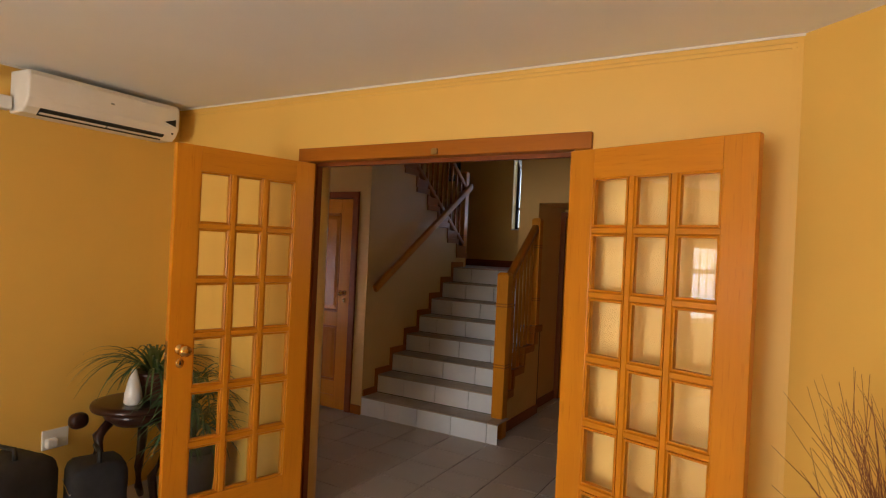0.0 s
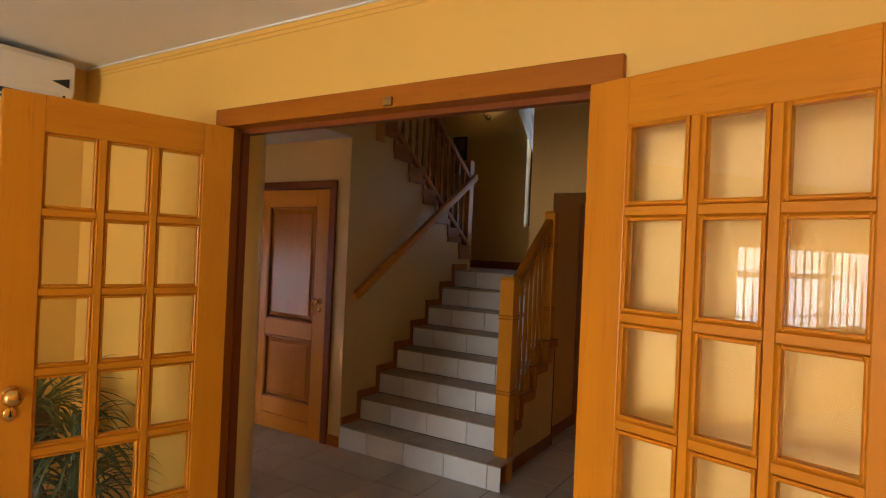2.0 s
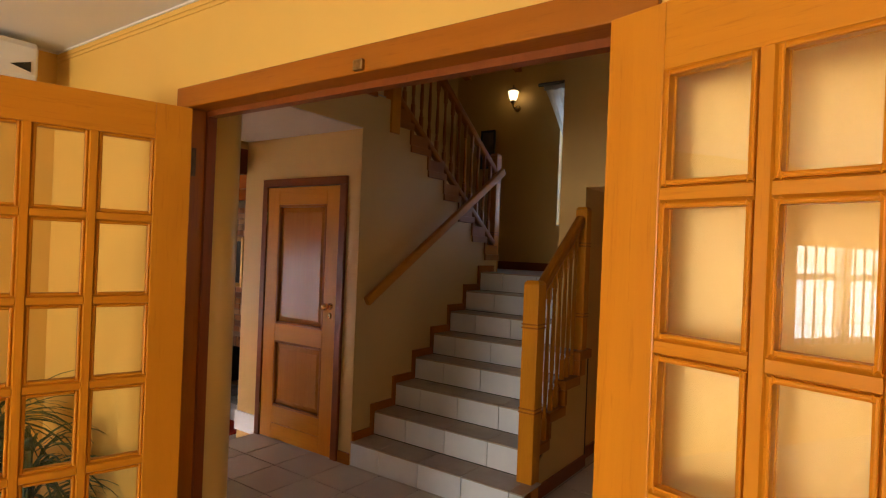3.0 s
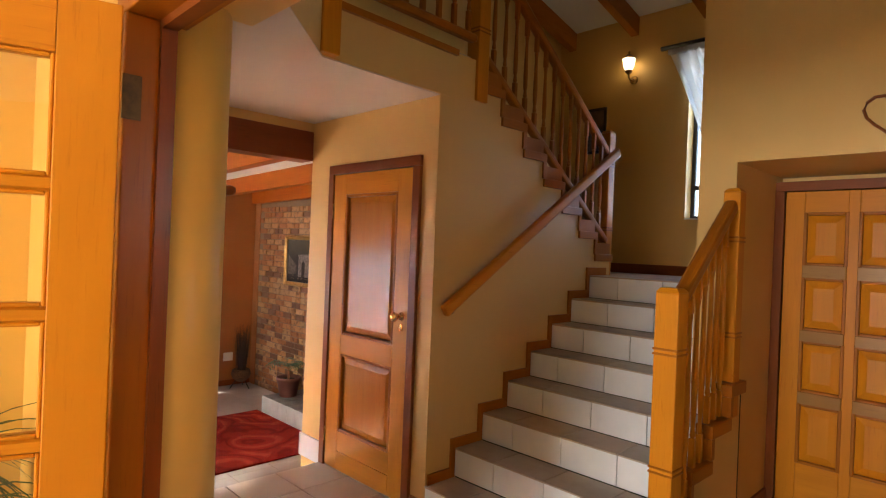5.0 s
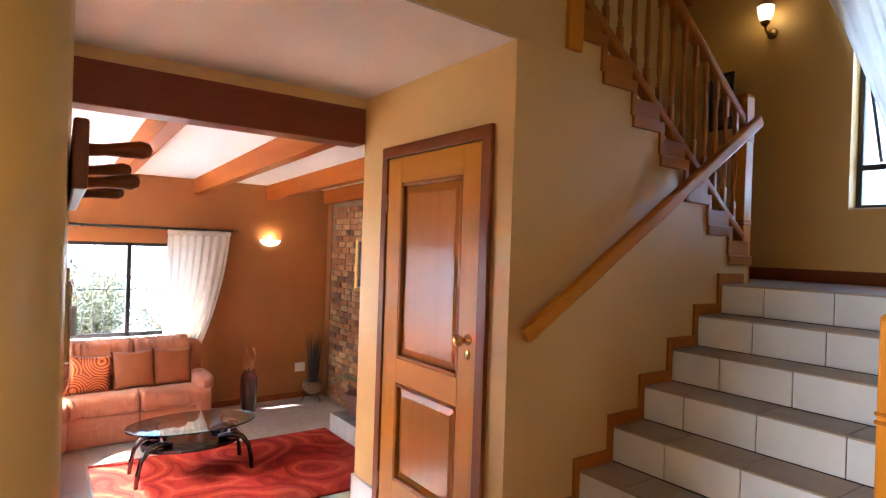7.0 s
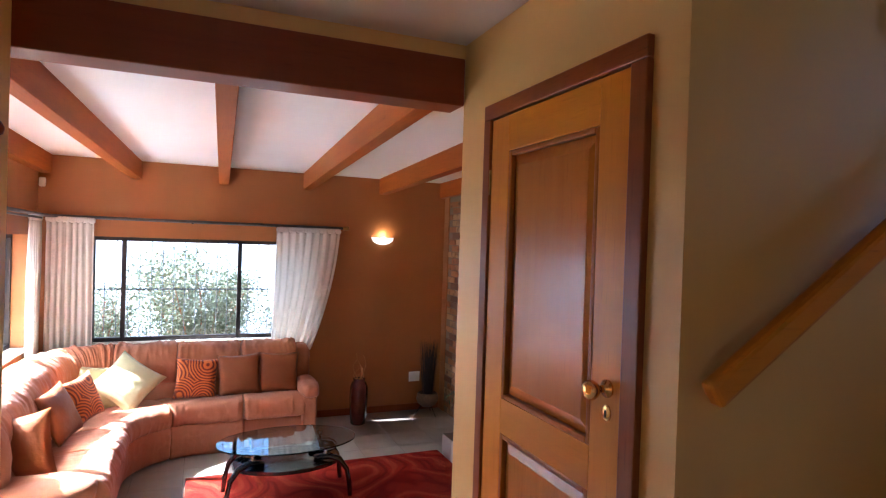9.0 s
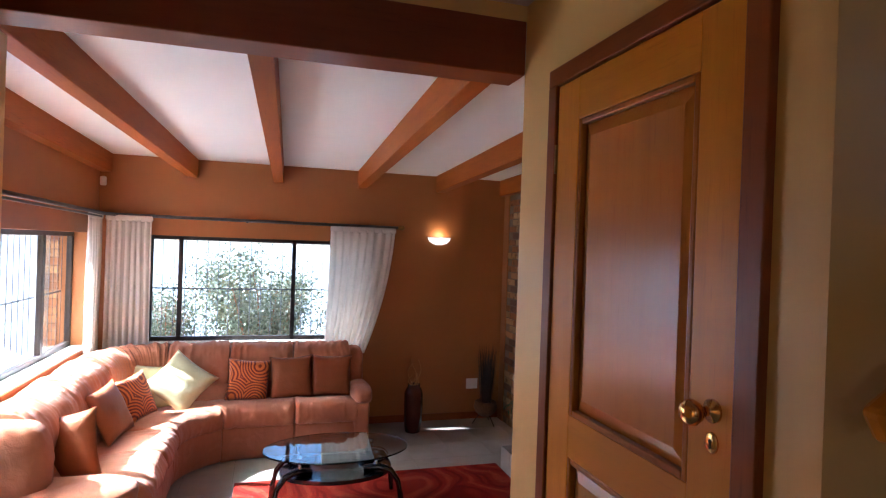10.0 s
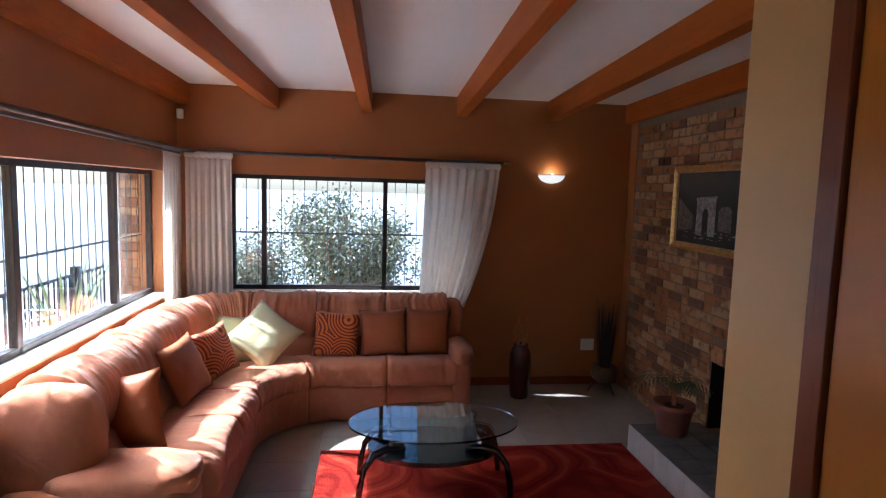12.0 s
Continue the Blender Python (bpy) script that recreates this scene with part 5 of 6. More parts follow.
for j in range(3):
    wpart("front_tile", boxes((HX0 - 0.004, HX0 + 0.008, HY0 + 0.002 + 0.187 * j, HY0 + 0.185 + 0.187 * j, Z_LR + 0.002, HZ - 0.001), bevel=0.0015), M["tile_hearth"], hearth)

M["clay"] = plain("brown_clay", (0.20, 0.075, 0.05), (0.15, 0.055, 0.04), 0.6, scale=8, relief=0.1)
M["leaf"] = plain("dark_green_leaf", (0.055, 0.11, 0.035), (0.035, 0.075, 0.025), 0.5, scale=14, relief=0.1)
M["soil"] = plain("potting_soil", (0.05, 0.035, 0.025), rough=0.95, scale=40, relief=0.6)
M["straw"] = plain("dry_brown_stems", (0.30, 0.115, 0.042), (0.19, 0.07, 0.028), 0.7, scale=30)
M["darkstraw"] = plain("dark_dried_grass", (0.045, 0.03, 0.025), (0.03, 0.02, 0.018), 0.8, scale=30)


def blade(bm, base, way, length, width, droop, seg=6):
    """A long leaf that rises and bends over."""
    base, way = Vector(base), Vector(way).normalized()
    side = way.cross(Vector((0, 0, 1)))
    side = side.normalized() if side.length > 1e-4 else Vector((1, 0, 0))
    rows = []
    p = base.copy()
    d = way.copy()
    for i in range(seg + 1):
        w = width * (1 - (i / seg) ** 2) * (0.6 + 0.4 * min(i, 1)) + 0.0006
        rows.append((bm.verts.new(p - side * w), bm.verts.new(p + Vector((0, 0, -w * 0.3))), bm.verts.new(p + side * w)))
        d = (d + Vector((0, 0, -droop / seg))).normalized()
        p = p + d * length / seg
    for a, b in zip(rows, rows[1:]):
        bm.faces.new((a[0], a[1], b[1], b[0]))
        bm.faces.new((a[1], a[2], b[2], b[1]))
    return bm


rnd = random.Random(5)
pot = thing("potted_palm", (-6.87, 5.78, HZ), label="small palm in a brown clay pot on the hearth", category="potted plant")
part("pot", lathe(bmesh.new(), [(0.095, 0), (0.105, 0.01), (0.135, 0.19), (0.148, 0.20), (0.150, 0.235), (0.138, 0.238), (0.128, 0.21)], 28), M["clay"], pot, "", True)
part("soil", lathe(bmesh.new(), [(0.128, 0.200), (0.06, 0.212), (0.01, 0.214)], 20), M["soil"], pot)
part("trunk", tube(bmesh.new(), [(0, 0, 0.20), (0.01, -0.01, 0.30), (0.005, 0, 0.36)], 0.016, 8, 1, 0.6), M["straw"], pot, "", True)
bm = bmesh.new()
for f in range(9):
    a = f * 2.4 + rnd.uniform(-0.3, 0.3)
    ln = rnd.uniform(0.20, 0.34)
    p, d = Vector((0, 0, 0.36)), Vector((math.cos(a), math.sin(a), 0.9)).normalized()
    for s in range(9):
        q = p + d * ln / 9
        for sd in (-1, 1):
            w = d.cross(Vector((0, 0, 1))).normalized() * sd + d * 0.8 + Vector((0, 0, -0.1))
            blade(bm, q, w, 0.13 * (1 - 0.06 * s), 0.006, 0.5, 3)
        p, d = q, (d + Vector((0, 0, -0.16))).normalized()
part("fronds", bm, M["leaf"], pot)

vase = thing("floor_vase", (-8.22, 4.98, Z_LR), label="tall dark red glazed floor vase with curly twigs", category="vase")
part("body", lathe(bmesh.new(), [(0.075, 0), (0.085, 0.01), (0.098, 0.12), (0.104, 0.30), (0.100, 0.42), (0.080, 0.475), (0.062, 0.49), (0.072, 0.515), (0.066, 0.517), (0.05, 0.49)], 28), plain("dark_red_glaze", (0.10, 0.018, 0.015), (0.06, 0.012, 0.012), 0.18, scale=6, relief=0.02, coat=0.5), vase, "", True)
bm = bmesh.new()
for i in range(9):
    a, l = rnd.uniform(0, math.tau), rnd.uniform(0.15, 0.34)
    pts, p = [], Vector((0, 0, 0.46))
    for s in range(7):
        pts.append(tuple(p))
        p = p + Vector((math.cos(a + s * 0.8) * 0.028, math.sin(a + s * 0.8) * 0.028, l / 6))
    tube(bm, pts, 0.005, 5, 1, 0.4)
part("twigs", bm, plain("golden_twigs", (0.50, 0.22, 0.06), rough=0.6), vase, "golden curly twigs", True)

bk = thing("basket_stand", (-8.33, 5.86, Z_LR), label="woven basket of dark dried grass on an iron stand", category="basket")
part("basket", lathe(bmesh.new(), [(0.06, 0.10), (0.11, 0.14), (0.135, 0.20), (0.12, 0.26), (0.105, 0.27), (0.09, 0.25)], 24), plain("woven_cane", (0.20, 0.11, 0.05), (0.07, 0.04, 0.02), 0.8, scale=55, fine=90, relief=0.6), bk, "", True)
for k in range(3):
    a = k * math.tau / 3 + 0.4
    part("leg", tube(bmesh.new(), [(0.07 * math.cos(a), 0.07 * math.sin(a), 0.115), (0.12 * math.cos(a), 0.12 * math.sin(a), 0.05), (0.15 * math.cos(a), 0.15 * math.sin(a), 0.006)], 0.006, 6), M["iron"], bk, "", True)
bm = bmesh.new()
for i in range(170):
    a, r = rnd.uniform(0, math.tau), rnd.uniform(0, 0.07)
    blade(bm, (r * math.cos(a), r * math.sin(a), 0.22), (0.10 * math.cos(a), 0.10 * math.sin(a), 1), rnd.uniform(0.45, 0.72), 0.004, 0.1, 3)
part("dried_grass", bm, M["darkstraw"], bk, "dark dried grass")

# ---- painting ----
PX0, PX1, PZ0, PZ1, PY = -7.61, -6.62, 0.97, 1.64, 6.10
pic = thing("painting", ((PX0 + PX1) / 2, PY, (PZ0 + PZ1) / 2), label="dark night scene of a stone arch in a gilded frame", category="painting")
M["gilt"] = plain("gilded_moulding", (0.72, 0.45, 0.15), (0.45, 0.25, 0.07), 0.36, 0.75, scale=30, fine=70, relief=0.5, dist=0.006)


def mitred(x0, x1, z0, z1, w, y0, y1):
    bm = bmesh.new()
    ring = []
    for k, (d, y) in enumerate(((0, y0), (0, y1 + 0.012), (w * 0.35, y1), (w * 0.7, y1 + 0.012), (w, y1 + 0.016), (w, y0))):
        ring.append([bm.verts.new(c) for c in ((x0 + d, y, z0 + d), (x1 - d, y, z0 + d), (x1 - d, y, z1 - d), (x0 + d, y, z1 - d))])
    for a, b in zip(ring, ring[1:] + ring[:1]):
        for i in range(4):
            j = (i + 1) % 4
            bm.faces.new((a[i], a[j], b[j], b[i]))
    return bm


wpart("frame", mitred(PX0, PX1, PZ0, PZ1, 0.052, PY, PY - 0.045), M["gilt"], pic, "gilded moulded frame")
bm = bmesh.new()
for i in range(34):
    for x, z in ((PX0 + 0.03 + (PX1 - PX0 - 0.06) * i / 33, PZ0 + 0.012), (PX0 + 0.03 + (PX1 - PX0 - 0.06) * i / 33, PZ1 - 0.012)):
        rounded(bm, x, PY - 0.036, z, 0.02, 0.014, 0.014, 2.2, 1)
tagged(wpart("beading", bm, M["gilt"], pic, "beaded gilt edge", True), "beaded gilt edge", kind="stuff")
wpart("slip", mitred(PX0 + 0.052, PX1 - 0.052, PZ0 + 0.052, PZ1 - 0.052, 0.010, PY, PY - 0.022), plain("cream_slip", (0.50, 0.40, 0.24), rough=0.5), pic, "cream inner slip")


def canvas_mat():
    m, nt, p = nodes_of("dark_oil_canvas")
    v = coords(nt, (1, 1, 1), False)
    n1 = add(nt, "ShaderNodeTexNoise", Scale=5.0, Detail=5.0)
    n2 = add(nt, "ShaderNodeTexNoise", Scale=70.0, Detail=3.0)
    gr = nt.nodes.new("ShaderNodeTexGradient")
    gr.gradient_type = "SPHERICAL"
    mp = nt.nodes.new("ShaderNodeMapping")
    mp.inputs[1].default_value, mp.inputs[3].default_value = (0.0, 0, -1.15), (4.5, 4.5, 7.5)
    nt.links.new(v, mp.inputs[0])
    nt.links.new(mp.outputs[0], gr.inputs[0])
    for n in (n1, n2):
        nt.links.new(v, n.inputs["Vector"])
    mu = nt.nodes.new("ShaderNodeMath")
    mu.operation = "MULTIPLY"
    nt.links.new(gr.outputs["Fac"], mu.inputs[0])
    nt.links.new(n1.outputs[0], mu.inputs[1])
    base = mix_rgb(nt, ramp(nt, n1.outputs[0], 0.4, 0.75), (0.008, 0.009, 0.011), (0.03, 0.028, 0.026))
    nt.links.new(mix_rgb(nt, ramp(nt, mu.outputs[0], 0.05, 0.42), base, (0.62, 0.50, 0.34)), p.inputs["Base Color"])
    p.inputs["Roughness"].default_value = 0.4
    bump(nt, p, n2.outputs[0], 0.3, 0.002)
    return m


wpart("canvas", boxes((PX0 + 0.056, PX1 - 0.056, PY - 0.014, PY - 0.002, PZ0 + 0.056, PZ1 - 0.056)), canvas_mat(), pic, "dark painted canvas")
xc = (PX0 + PX1) / 2
stone_p = plain("painted_grey_stone", (0.42, 0.39, 0.36), (0.13, 0.12, 0.115), 0.5, scale=30, fine=90)
bm = bmesh.new()
arch = [(-0.15, -0.20), (-0.07, -0.20), (-0.07, -0.04)] + [(-0.03 + 0.04 * math.cos(math.pi * (1 - k / 8)), -0.04 + 0.05 * math.sin(math.pi * k / 8)) for k in range(1, 8)] + [(0.01, -0.04), (0.01, -0.20), (0.10, -0.20), (0.10, 0.085), (0.11, 0.09), (0.11, 0.105), (-0.16, 0.09), (-0.16, 0.07), (-0.15, 0.065)]
prism(bm, [(xc + a, 1.297 + b) for a, b in arch], "y", PY - 0.0165, PY - 0.0142)
wpart("painted_arch", bm, stone_p, pic, "painted grey stone arch")
dim_p = plain("painted_dim_stone", (0.22, 0.19, 0.16), (0.06, 0.052, 0.047), 0.5, scale=35)
for side in (((-0.42, -0.18), (-0.20, -0.16), (-0.20, -0.05), (-0.42, 0.09)), ((0.14, -0.15), (0.30, -0.16), (0.30, -0.0), (0.26, 0.03), (0.18, 0.03), (0.14, 0.0))):
    wpart("painted_house", prism(bmesh.new(), [(xc + a, 1.297 + b) for a, b in side], "y", PY - 0.016, PY - 0.0142), dim_p, pic, "painted dim houses")
bm = bmesh.new()
for i in range(26):
    a, b = rnd.uniform(-0.36, 0.34), rnd.uniform(-0.235, -0.175)
    box(bm, xc + a, xc + a + rnd.uniform(0.008, 0.04), PY - 0.0158, PY - 0.0142, 1.297 + b, 1.297 + b + rnd.uniform(0.004, 0.014))
tagged(wpart("painted_street", bm, plain("painted_wet_street", (0.42, 0.35, 0.25), (0.16, 0.13, 0.10), 0.5, scale=30), pic, "painted wet street lights"), "painted wet street lights", kind="stuff")

# ---- lounge things ----
ac = thing("air_conditioner", (-3.075, 1.93, 2.19), label="white split air conditioner high on the ochre wall", category="air conditioner")
bm = bmesh.new()
prism(bm, [(0.0, 0.0), (0.13, 0.0), (0.165, 0.03), (0.19, 0.075), (0.19, 0.19), (0.175, 0.215), (0.0, 0.22)], "y", -0.43, 0.43)
bmesh.ops.bevel(bm, geom=[e for e in bm.edges if abs(e.verts[0].co.y - e.verts[1].co.y) < 1e-6], offset=0.012, segments=3, affect="EDGES", profile=0.5)
part("case", bm, M["white"], ac)
bm = bmesh.new()
prism(bm, [(0.125, -0.004), (0.168, 0.026), (0.164, 0.034), (0.12, 0.004)], "y", -0.36, 0.34)
part("outlet", bm, M["black"], ac, "dark air outlet")
for y0, y1 in ((-0.355, -0.01), (0.0, 0.335)):
    bm = bmesh.new()
    prism(bm, [(0.142, 0.002), (0.158, 0.008), (0.157, 0.011), (0.141, 0.005)], "y", y0, y1)
    part("louvre", bm, M["white"], ac)
bm = bmesh.new()
prism(bm, [(0.325, 0.105), (0.40, 0.13), (0.40, 0.085)], "x", 0.188, 0.193)
part("display", bm, M["black"], ac, "dark triangular display")
part("badge", boxes((0.189, 0.192, -0.01, 0.01, 0.13, 0.14)), M["chrome"], ac)
part("sensor", boxes((0.186, 0.192, 0.375, 0.385, 0.035, 0.045)), M["black"], ac)
tr = thing("cable_cover", (-3.075, 1.44, 2.25), label="white cable cover box beside the air conditioner", category="cable cover")
part("box", boxes((0, 0.06, -0.30, 0.05, -0.05, 0.02), bevel=0.006), M["white"], tr)
solid("round_thermostat", rounded(bmesh.new(), -3.05, 1.40, 2.38, 0.05, 0.05, 0.06, 2.2, 4), M["black"], "small dark round thermostat beside the air conditioner", "thermostat", smooth=True)

st = thing("side_table", (-2.72, 2.06, 0), label="dark carved wooden side table with curved legs", category="side table")
dark = wood("dark_carved_wood", (0.045, 0.016, 0.010), (0.018, 0.007, 0.005), "x", 0.3, 0.4)
part("top", lathe(bmesh.new(), [(0.20, 0.60), (0.235, 0.61), (0.24, 0.625), (0.235, 0.64), (0.20, 0.645)], 32), dark, st, "", True)
part("apron", lathe(bmesh.new(), [(0.12, 0.52), (0.17, 0.56), (0.17, 0.60)], 24), dark, st, "", True)
for k in range(3):
    a = k * math.tau / 3 + 2.4
    part("leg", tube(bmesh.new(), [(r * math.cos(a), r * math.sin(a), z) for r, z in ((0.13, 0.56), (0.20, 0.48), (0.19, 0.36), (0.11, 0.22), (0.13, 0.10), (0.22, 0.015))], 0.032, 10, 1, 0.6), dark, st, "", True)
part("scroll", rounded(bmesh.new(), -0.16, -0.24, 0.55, 0.08, 0.10, 0.09, 2.4, 5), dark, st, "carved scroll", True)
sp = thing("spider_plant", (-2.70, 2.14, 0.646), label="drooping green spider plant in a dark pot on the table", category="potted plant")
part("pot", lathe(bmesh.new(), [(0.075, 0), (0.085, 0.02), (0.11, 0.14), (0.115, 0.16), (0.10, 0.155)], 24), plain("dark_brown_pot", (0.11, 0.035, 0.02), rough=0.4), sp, "", True)
part("soil", lathe(bmesh.new(), [(0.10, 0.145), (0.01, 0.15)], 16), M["soil"], sp)
bm = bmesh.new()
for i in range(85):
    a = rnd.uniform(0, math.tau)
    blade(bm, (0.04 * math.cos(a), 0.04 * math.sin(a), 0.15), (math.cos(a), math.sin(a), rnd.uniform(0.7, 2.2)), rnd.uniform(0.30, 0.52), 0.008, rnd.uniform(1.6, 2.6), 8)
part("leaves", bm, M["leaf"], sp)
wv = thing("white_vase", (-2.66, 1.99, 0.646), label="small white ceramic vase on the side table", category="vase")
part("body", lathe(bmesh.new(), [(0.04, 0), (0.048, 0.01), (0.045, 0.06), (0.032, 0.12), (0.012, 0.19), (0.008, 0.195)], 24), plain("white_ceramic", (0.8, 0.79, 0.77), rough=0.25), wv, "", True)
sk2 = thing("wall_socket", (-3.075, 1.80, 0.42), label="white wall socket with a plug near the black cases", category="wall socket")
part("plate", boxes((0, 0.01, -0.07, 0.07, -0.055, 0.055), bevel=0.004), M["white"], sk2)
part("plug", boxes((0.01, 0.05, -0.06, 0.0, -0.04, 0.01), bevel=0.01), M["white"], sk2, "white plug")
pl = thing("floor_plant", (-2.45, 2.22, 0), label="dark green drooping plant in a tall pot behind the door", category="potted plant")
part("pot", lathe(bmesh.new(), [(0.10, 0), (0.11, 0.02), (0.14, 0.34), (0.15, 0.38), (0.135, 0.375)], 24), plain("charcoal_pot", (0.03, 0.03, 0.03), rough=0.5), pl, "", True)
bm = bmesh.new()
for i in range(170):
    a, t0 = rnd.uniform(0, math.tau), rnd.uniform(0.36, 0.80)
    blade(bm, (0.05 * math.cos(a), 0.05 * math.sin(a), t0), (math.cos(a), math.sin(a), rnd.uniform(0.6, 2.0)), rnd.uniform(0.2, 0.36), 0.009, rnd.uniform(1.6, 2.8), 7)
tube(bm, [(0, 0, 0.3), (0.01, 0, 0.6), (0, 0, 0.82)], 0.02, 8)
part("leaves", bm, M["leaf"], pl)
for at, s, rz, lab in (((-2.72, 1.40, 0), (0.34, 0.34, 0.50), 12, "black padded equipment case with handle on the floor"), ((-2.55, 1.74, 0), (0.26, 0.26, 0.44), -20, "black soft equipment bag beside the side table"), ((-2.2, 1.95, 0), (0.34, 0.20, 0.16), 30, "black soft equipment bag behind the glazed door")):
    cs = thing("equipment_case", at, rz, lab, "bag", "black equipment bags")
    part("body", rounded(bmesh.new(), 0, 0, s[2] / 2, s[0], s[1], s[2], 7, 7, 0.006, at[0]), M["blackcloth"], cs, "", True)
    part("handle", tube(bmesh.new(), [(-0.07, 0, s[2] - 0.01), (-0.06, 0, s[2] + 0.05), (0.06, 0, s[2] + 0.05), (0.07, 0, s[2] - 0.01)], 0.012, 8), M["black"], cs, "", True)
    part("zip", boxes((-s[0] * 0.45, s[0] * 0.45, -s[1] * 0.5 - 0.002, -s[1] * 0.5 + 0.006, s[2] * 0.72, s[2] * 0.735)), M["chrome"], cs)

gp = thing("dried_grass_vase", (0.76, 1.90, 0), label="tall dry brown grass stems in a floor vase", category="vase")
part("vase", lathe(bmesh.new(), [(0.09, 0), (0.11, 0.02), (0.13, 0.25), (0.10, 0.50), (0.07, 0.60), (0.085, 0.64), (0.07, 0.63)], 24), M["clay"], gp, "", True)
bm = bmesh.new()
for i in range(420):
    a, r = rnd.uniform(0, math.tau), rnd.uniform(0, 0.05)
    ln = rnd.uniform(0.35, 0.80)
    pts, p, d = [], Vector((r * math.cos(a), r * math.sin(a), 0.55)), Vector((0.18 * math.cos(a) * rnd.uniform(0.1, 1.4), 0.18 * math.sin(a) * rnd.uniform(0.1, 1.4), 1)).normalized()
    for s in range(6):
        pts.append(tuple(p))
        p = p + d * ln / 5
        d = (d + Vector((rnd.uniform(-0.30, 0.30), rnd.uniform(-0.30, 0.30), 0))).normalized()
    tube(bm, pts, 0.0016, 4, 1, 0.4)
part("stems", bm, M["straw"], gp, "dry brown stems")

# lounge window seen in the door's glass
wl = thing("window_4", (-3.17, -2.4, 0.86), label="white framed lounge window with scrolled burglar bars", category="window", kind="structure")
WL = (-3.20, -3.14)
for q in ((*WL, -3.98, -3.92, 0.86, 2.0), (*WL, -1.66, -1.60, 0.86, 2.0), (*WL, -3.18, -3.07, 0.92, 1.94), (*WL, -2.40, -2.29, 0.92, 1.94), (*WL, -3.92, -1.66, 0.86, 0.92), (*WL, -3.92, -1.66, 1.94, 2.0), (-3.195, -3.145, -3.92, -1.66, 1.44, 1.50)):
    wpart("window_frame", boxes(q, bevel=0.004), M["white"], wl)
gl = thing("burglar_bars", (-3.11, -2.4, 0.86), label="dark iron burglar bars inside the lounge window", category="burglar bars", group="burglar bars")
bars(gl, "y", -3.11, -3.96, -1.62, 0.86, 2.0, 0.13, (1.05, 1.80), "y", 0.010)
for y in (-3.54, -2.73, -1.98):
    for s in (-1, 1):
        for t in (-1, 1):
            pts = [(-3.105, y + s * (0.012 + 0.05 * math.sin(k * 0.55) * (1 - k / 14)), 1.46 + t * (0.03 + 0.012 * k * (1 if k < 8 else 0.7))) for k in range(11)]
            wpart("scroll", tube(bmesh.new(), pts, 0.006, 6), M["iron"], gl, "", True)
M["valance"] = cloth("orange_valance_cloth", (0.80, 0.45, 0.10))
save = M["curtain"]
M["curtain"] = M["valance"]
drape("valance", ((-3.045, -3.97, 2.10), (-3.045, -1.50, 2.10)), ((-3.045, -3.97, 1.74), (-3.045, -1.50, 1.74)), 26, 0.018, "short gathered orange valance over the lounge window", (1, 0, 0))
M["curtain"] = save

# ---- outside ----
M["bushleaf"] = plain("olive_leaf", (0.20, 0.215, 0.125), (0.10, 0.125, 0.065), 0.42, scale=10, relief=0.1)


def shrub(at, w, h, seed, count, label):
    r = random.Random(seed)
    ob = thing("shrub", at, 0, label, "shrub", "garden shrubs")
    bm = bmesh.new()
    tips = []
    for k in range(16):
        a, lean = r.uniform(0, math.tau), r.uniform(0.15, 0.9)
        p, d, pts = Vector((0, 0, 0)), Vector((math.cos(a) * lean * w / h * 0.6, math.sin(a) * lean * w / h * 0.6, 1)).normalized(), []
        ln = h * r.uniform(0.65, 1.0)
        for s in range(7):
            pts.append(tuple(p))
            if s > 1:
                tips.append(p.copy())
            p = p + d * ln / 6
            d = (d + Vector((r.uniform(-0.2, 0.2), r.uniform(-0.2, 0.2), 0.05))).normalized()
        tube(bm, pts, 0.022, 5, 1, 0.3)
    part("branches", bm, M["straw"], ob)
    bm = bmesh.new()
    for i in range(count):
        c = r.choice(tips) + Vector((r.gauss(0, 0.16), r.gauss(0, 0.16), r.gauss(0, 0.14)))
        d = Vector((r.uniform(-1, 1), r.uniform(-1, 1), r.uniform(-0.4, 1))).normalized()
        s = d.cross(Vector((r.uniform(-1, 1), r.uniform(-1, 1), r.uniform(-1, 1)))).normalized() * r.uniform(0.011, 0.019)
        l = r.uniform(0.035, 0.065)
        q = [bm.verts.new(c), bm.verts.new(c + d * l * 0.5 + s), bm.verts.new(c + d * l), bm.verts.new(c + d * l * 0.5 - s)]
        bm.faces.new(q)
    tagged(part("leaves", bm, M["bushleaf"], ob), kind="stuff")
    return ob


shrub((-11.3, 3.35, -0.95), 2.5, 2.25, 3, 26000, "dense olive green shrub outside the wide window")
shrub((-11.6, 2.0, -0.95), 1.7, 1.6, 4, 11000, "low olive green shrub outside the wide window")
shrub((-11.8, 5.0, -0.95), 1.7, 1.6, 6, 11000, "low olive green shrub outside the wide window")
fence = thing("fence", (-10.2, -0.5, -0.70), label="dark steel palisade fence beyond the long window", category="fence")
for i in range(34):
    x = -12.4 + 0.13 * i
    wpart("pale", tube(bmesh.new(), [(x, -0.5, -0.70), (x, -0.5, 0.10)], 0.012, 6), M["iron"], fence)
for z in (-0.55, 0.08):
    wpart("rail", bar(bmesh.new(), (-12.4, -0.5, z), (-8.1, -0.5, z), 0.03, 0.04), M["iron"], fence)
for x in (-11.55, -9.2):
    wpart("post", boxes((x - 0.05, x + 0.05, -0.56, -0.46, -0.70, 0.19), bevel=0.006), M["iron"], fence)
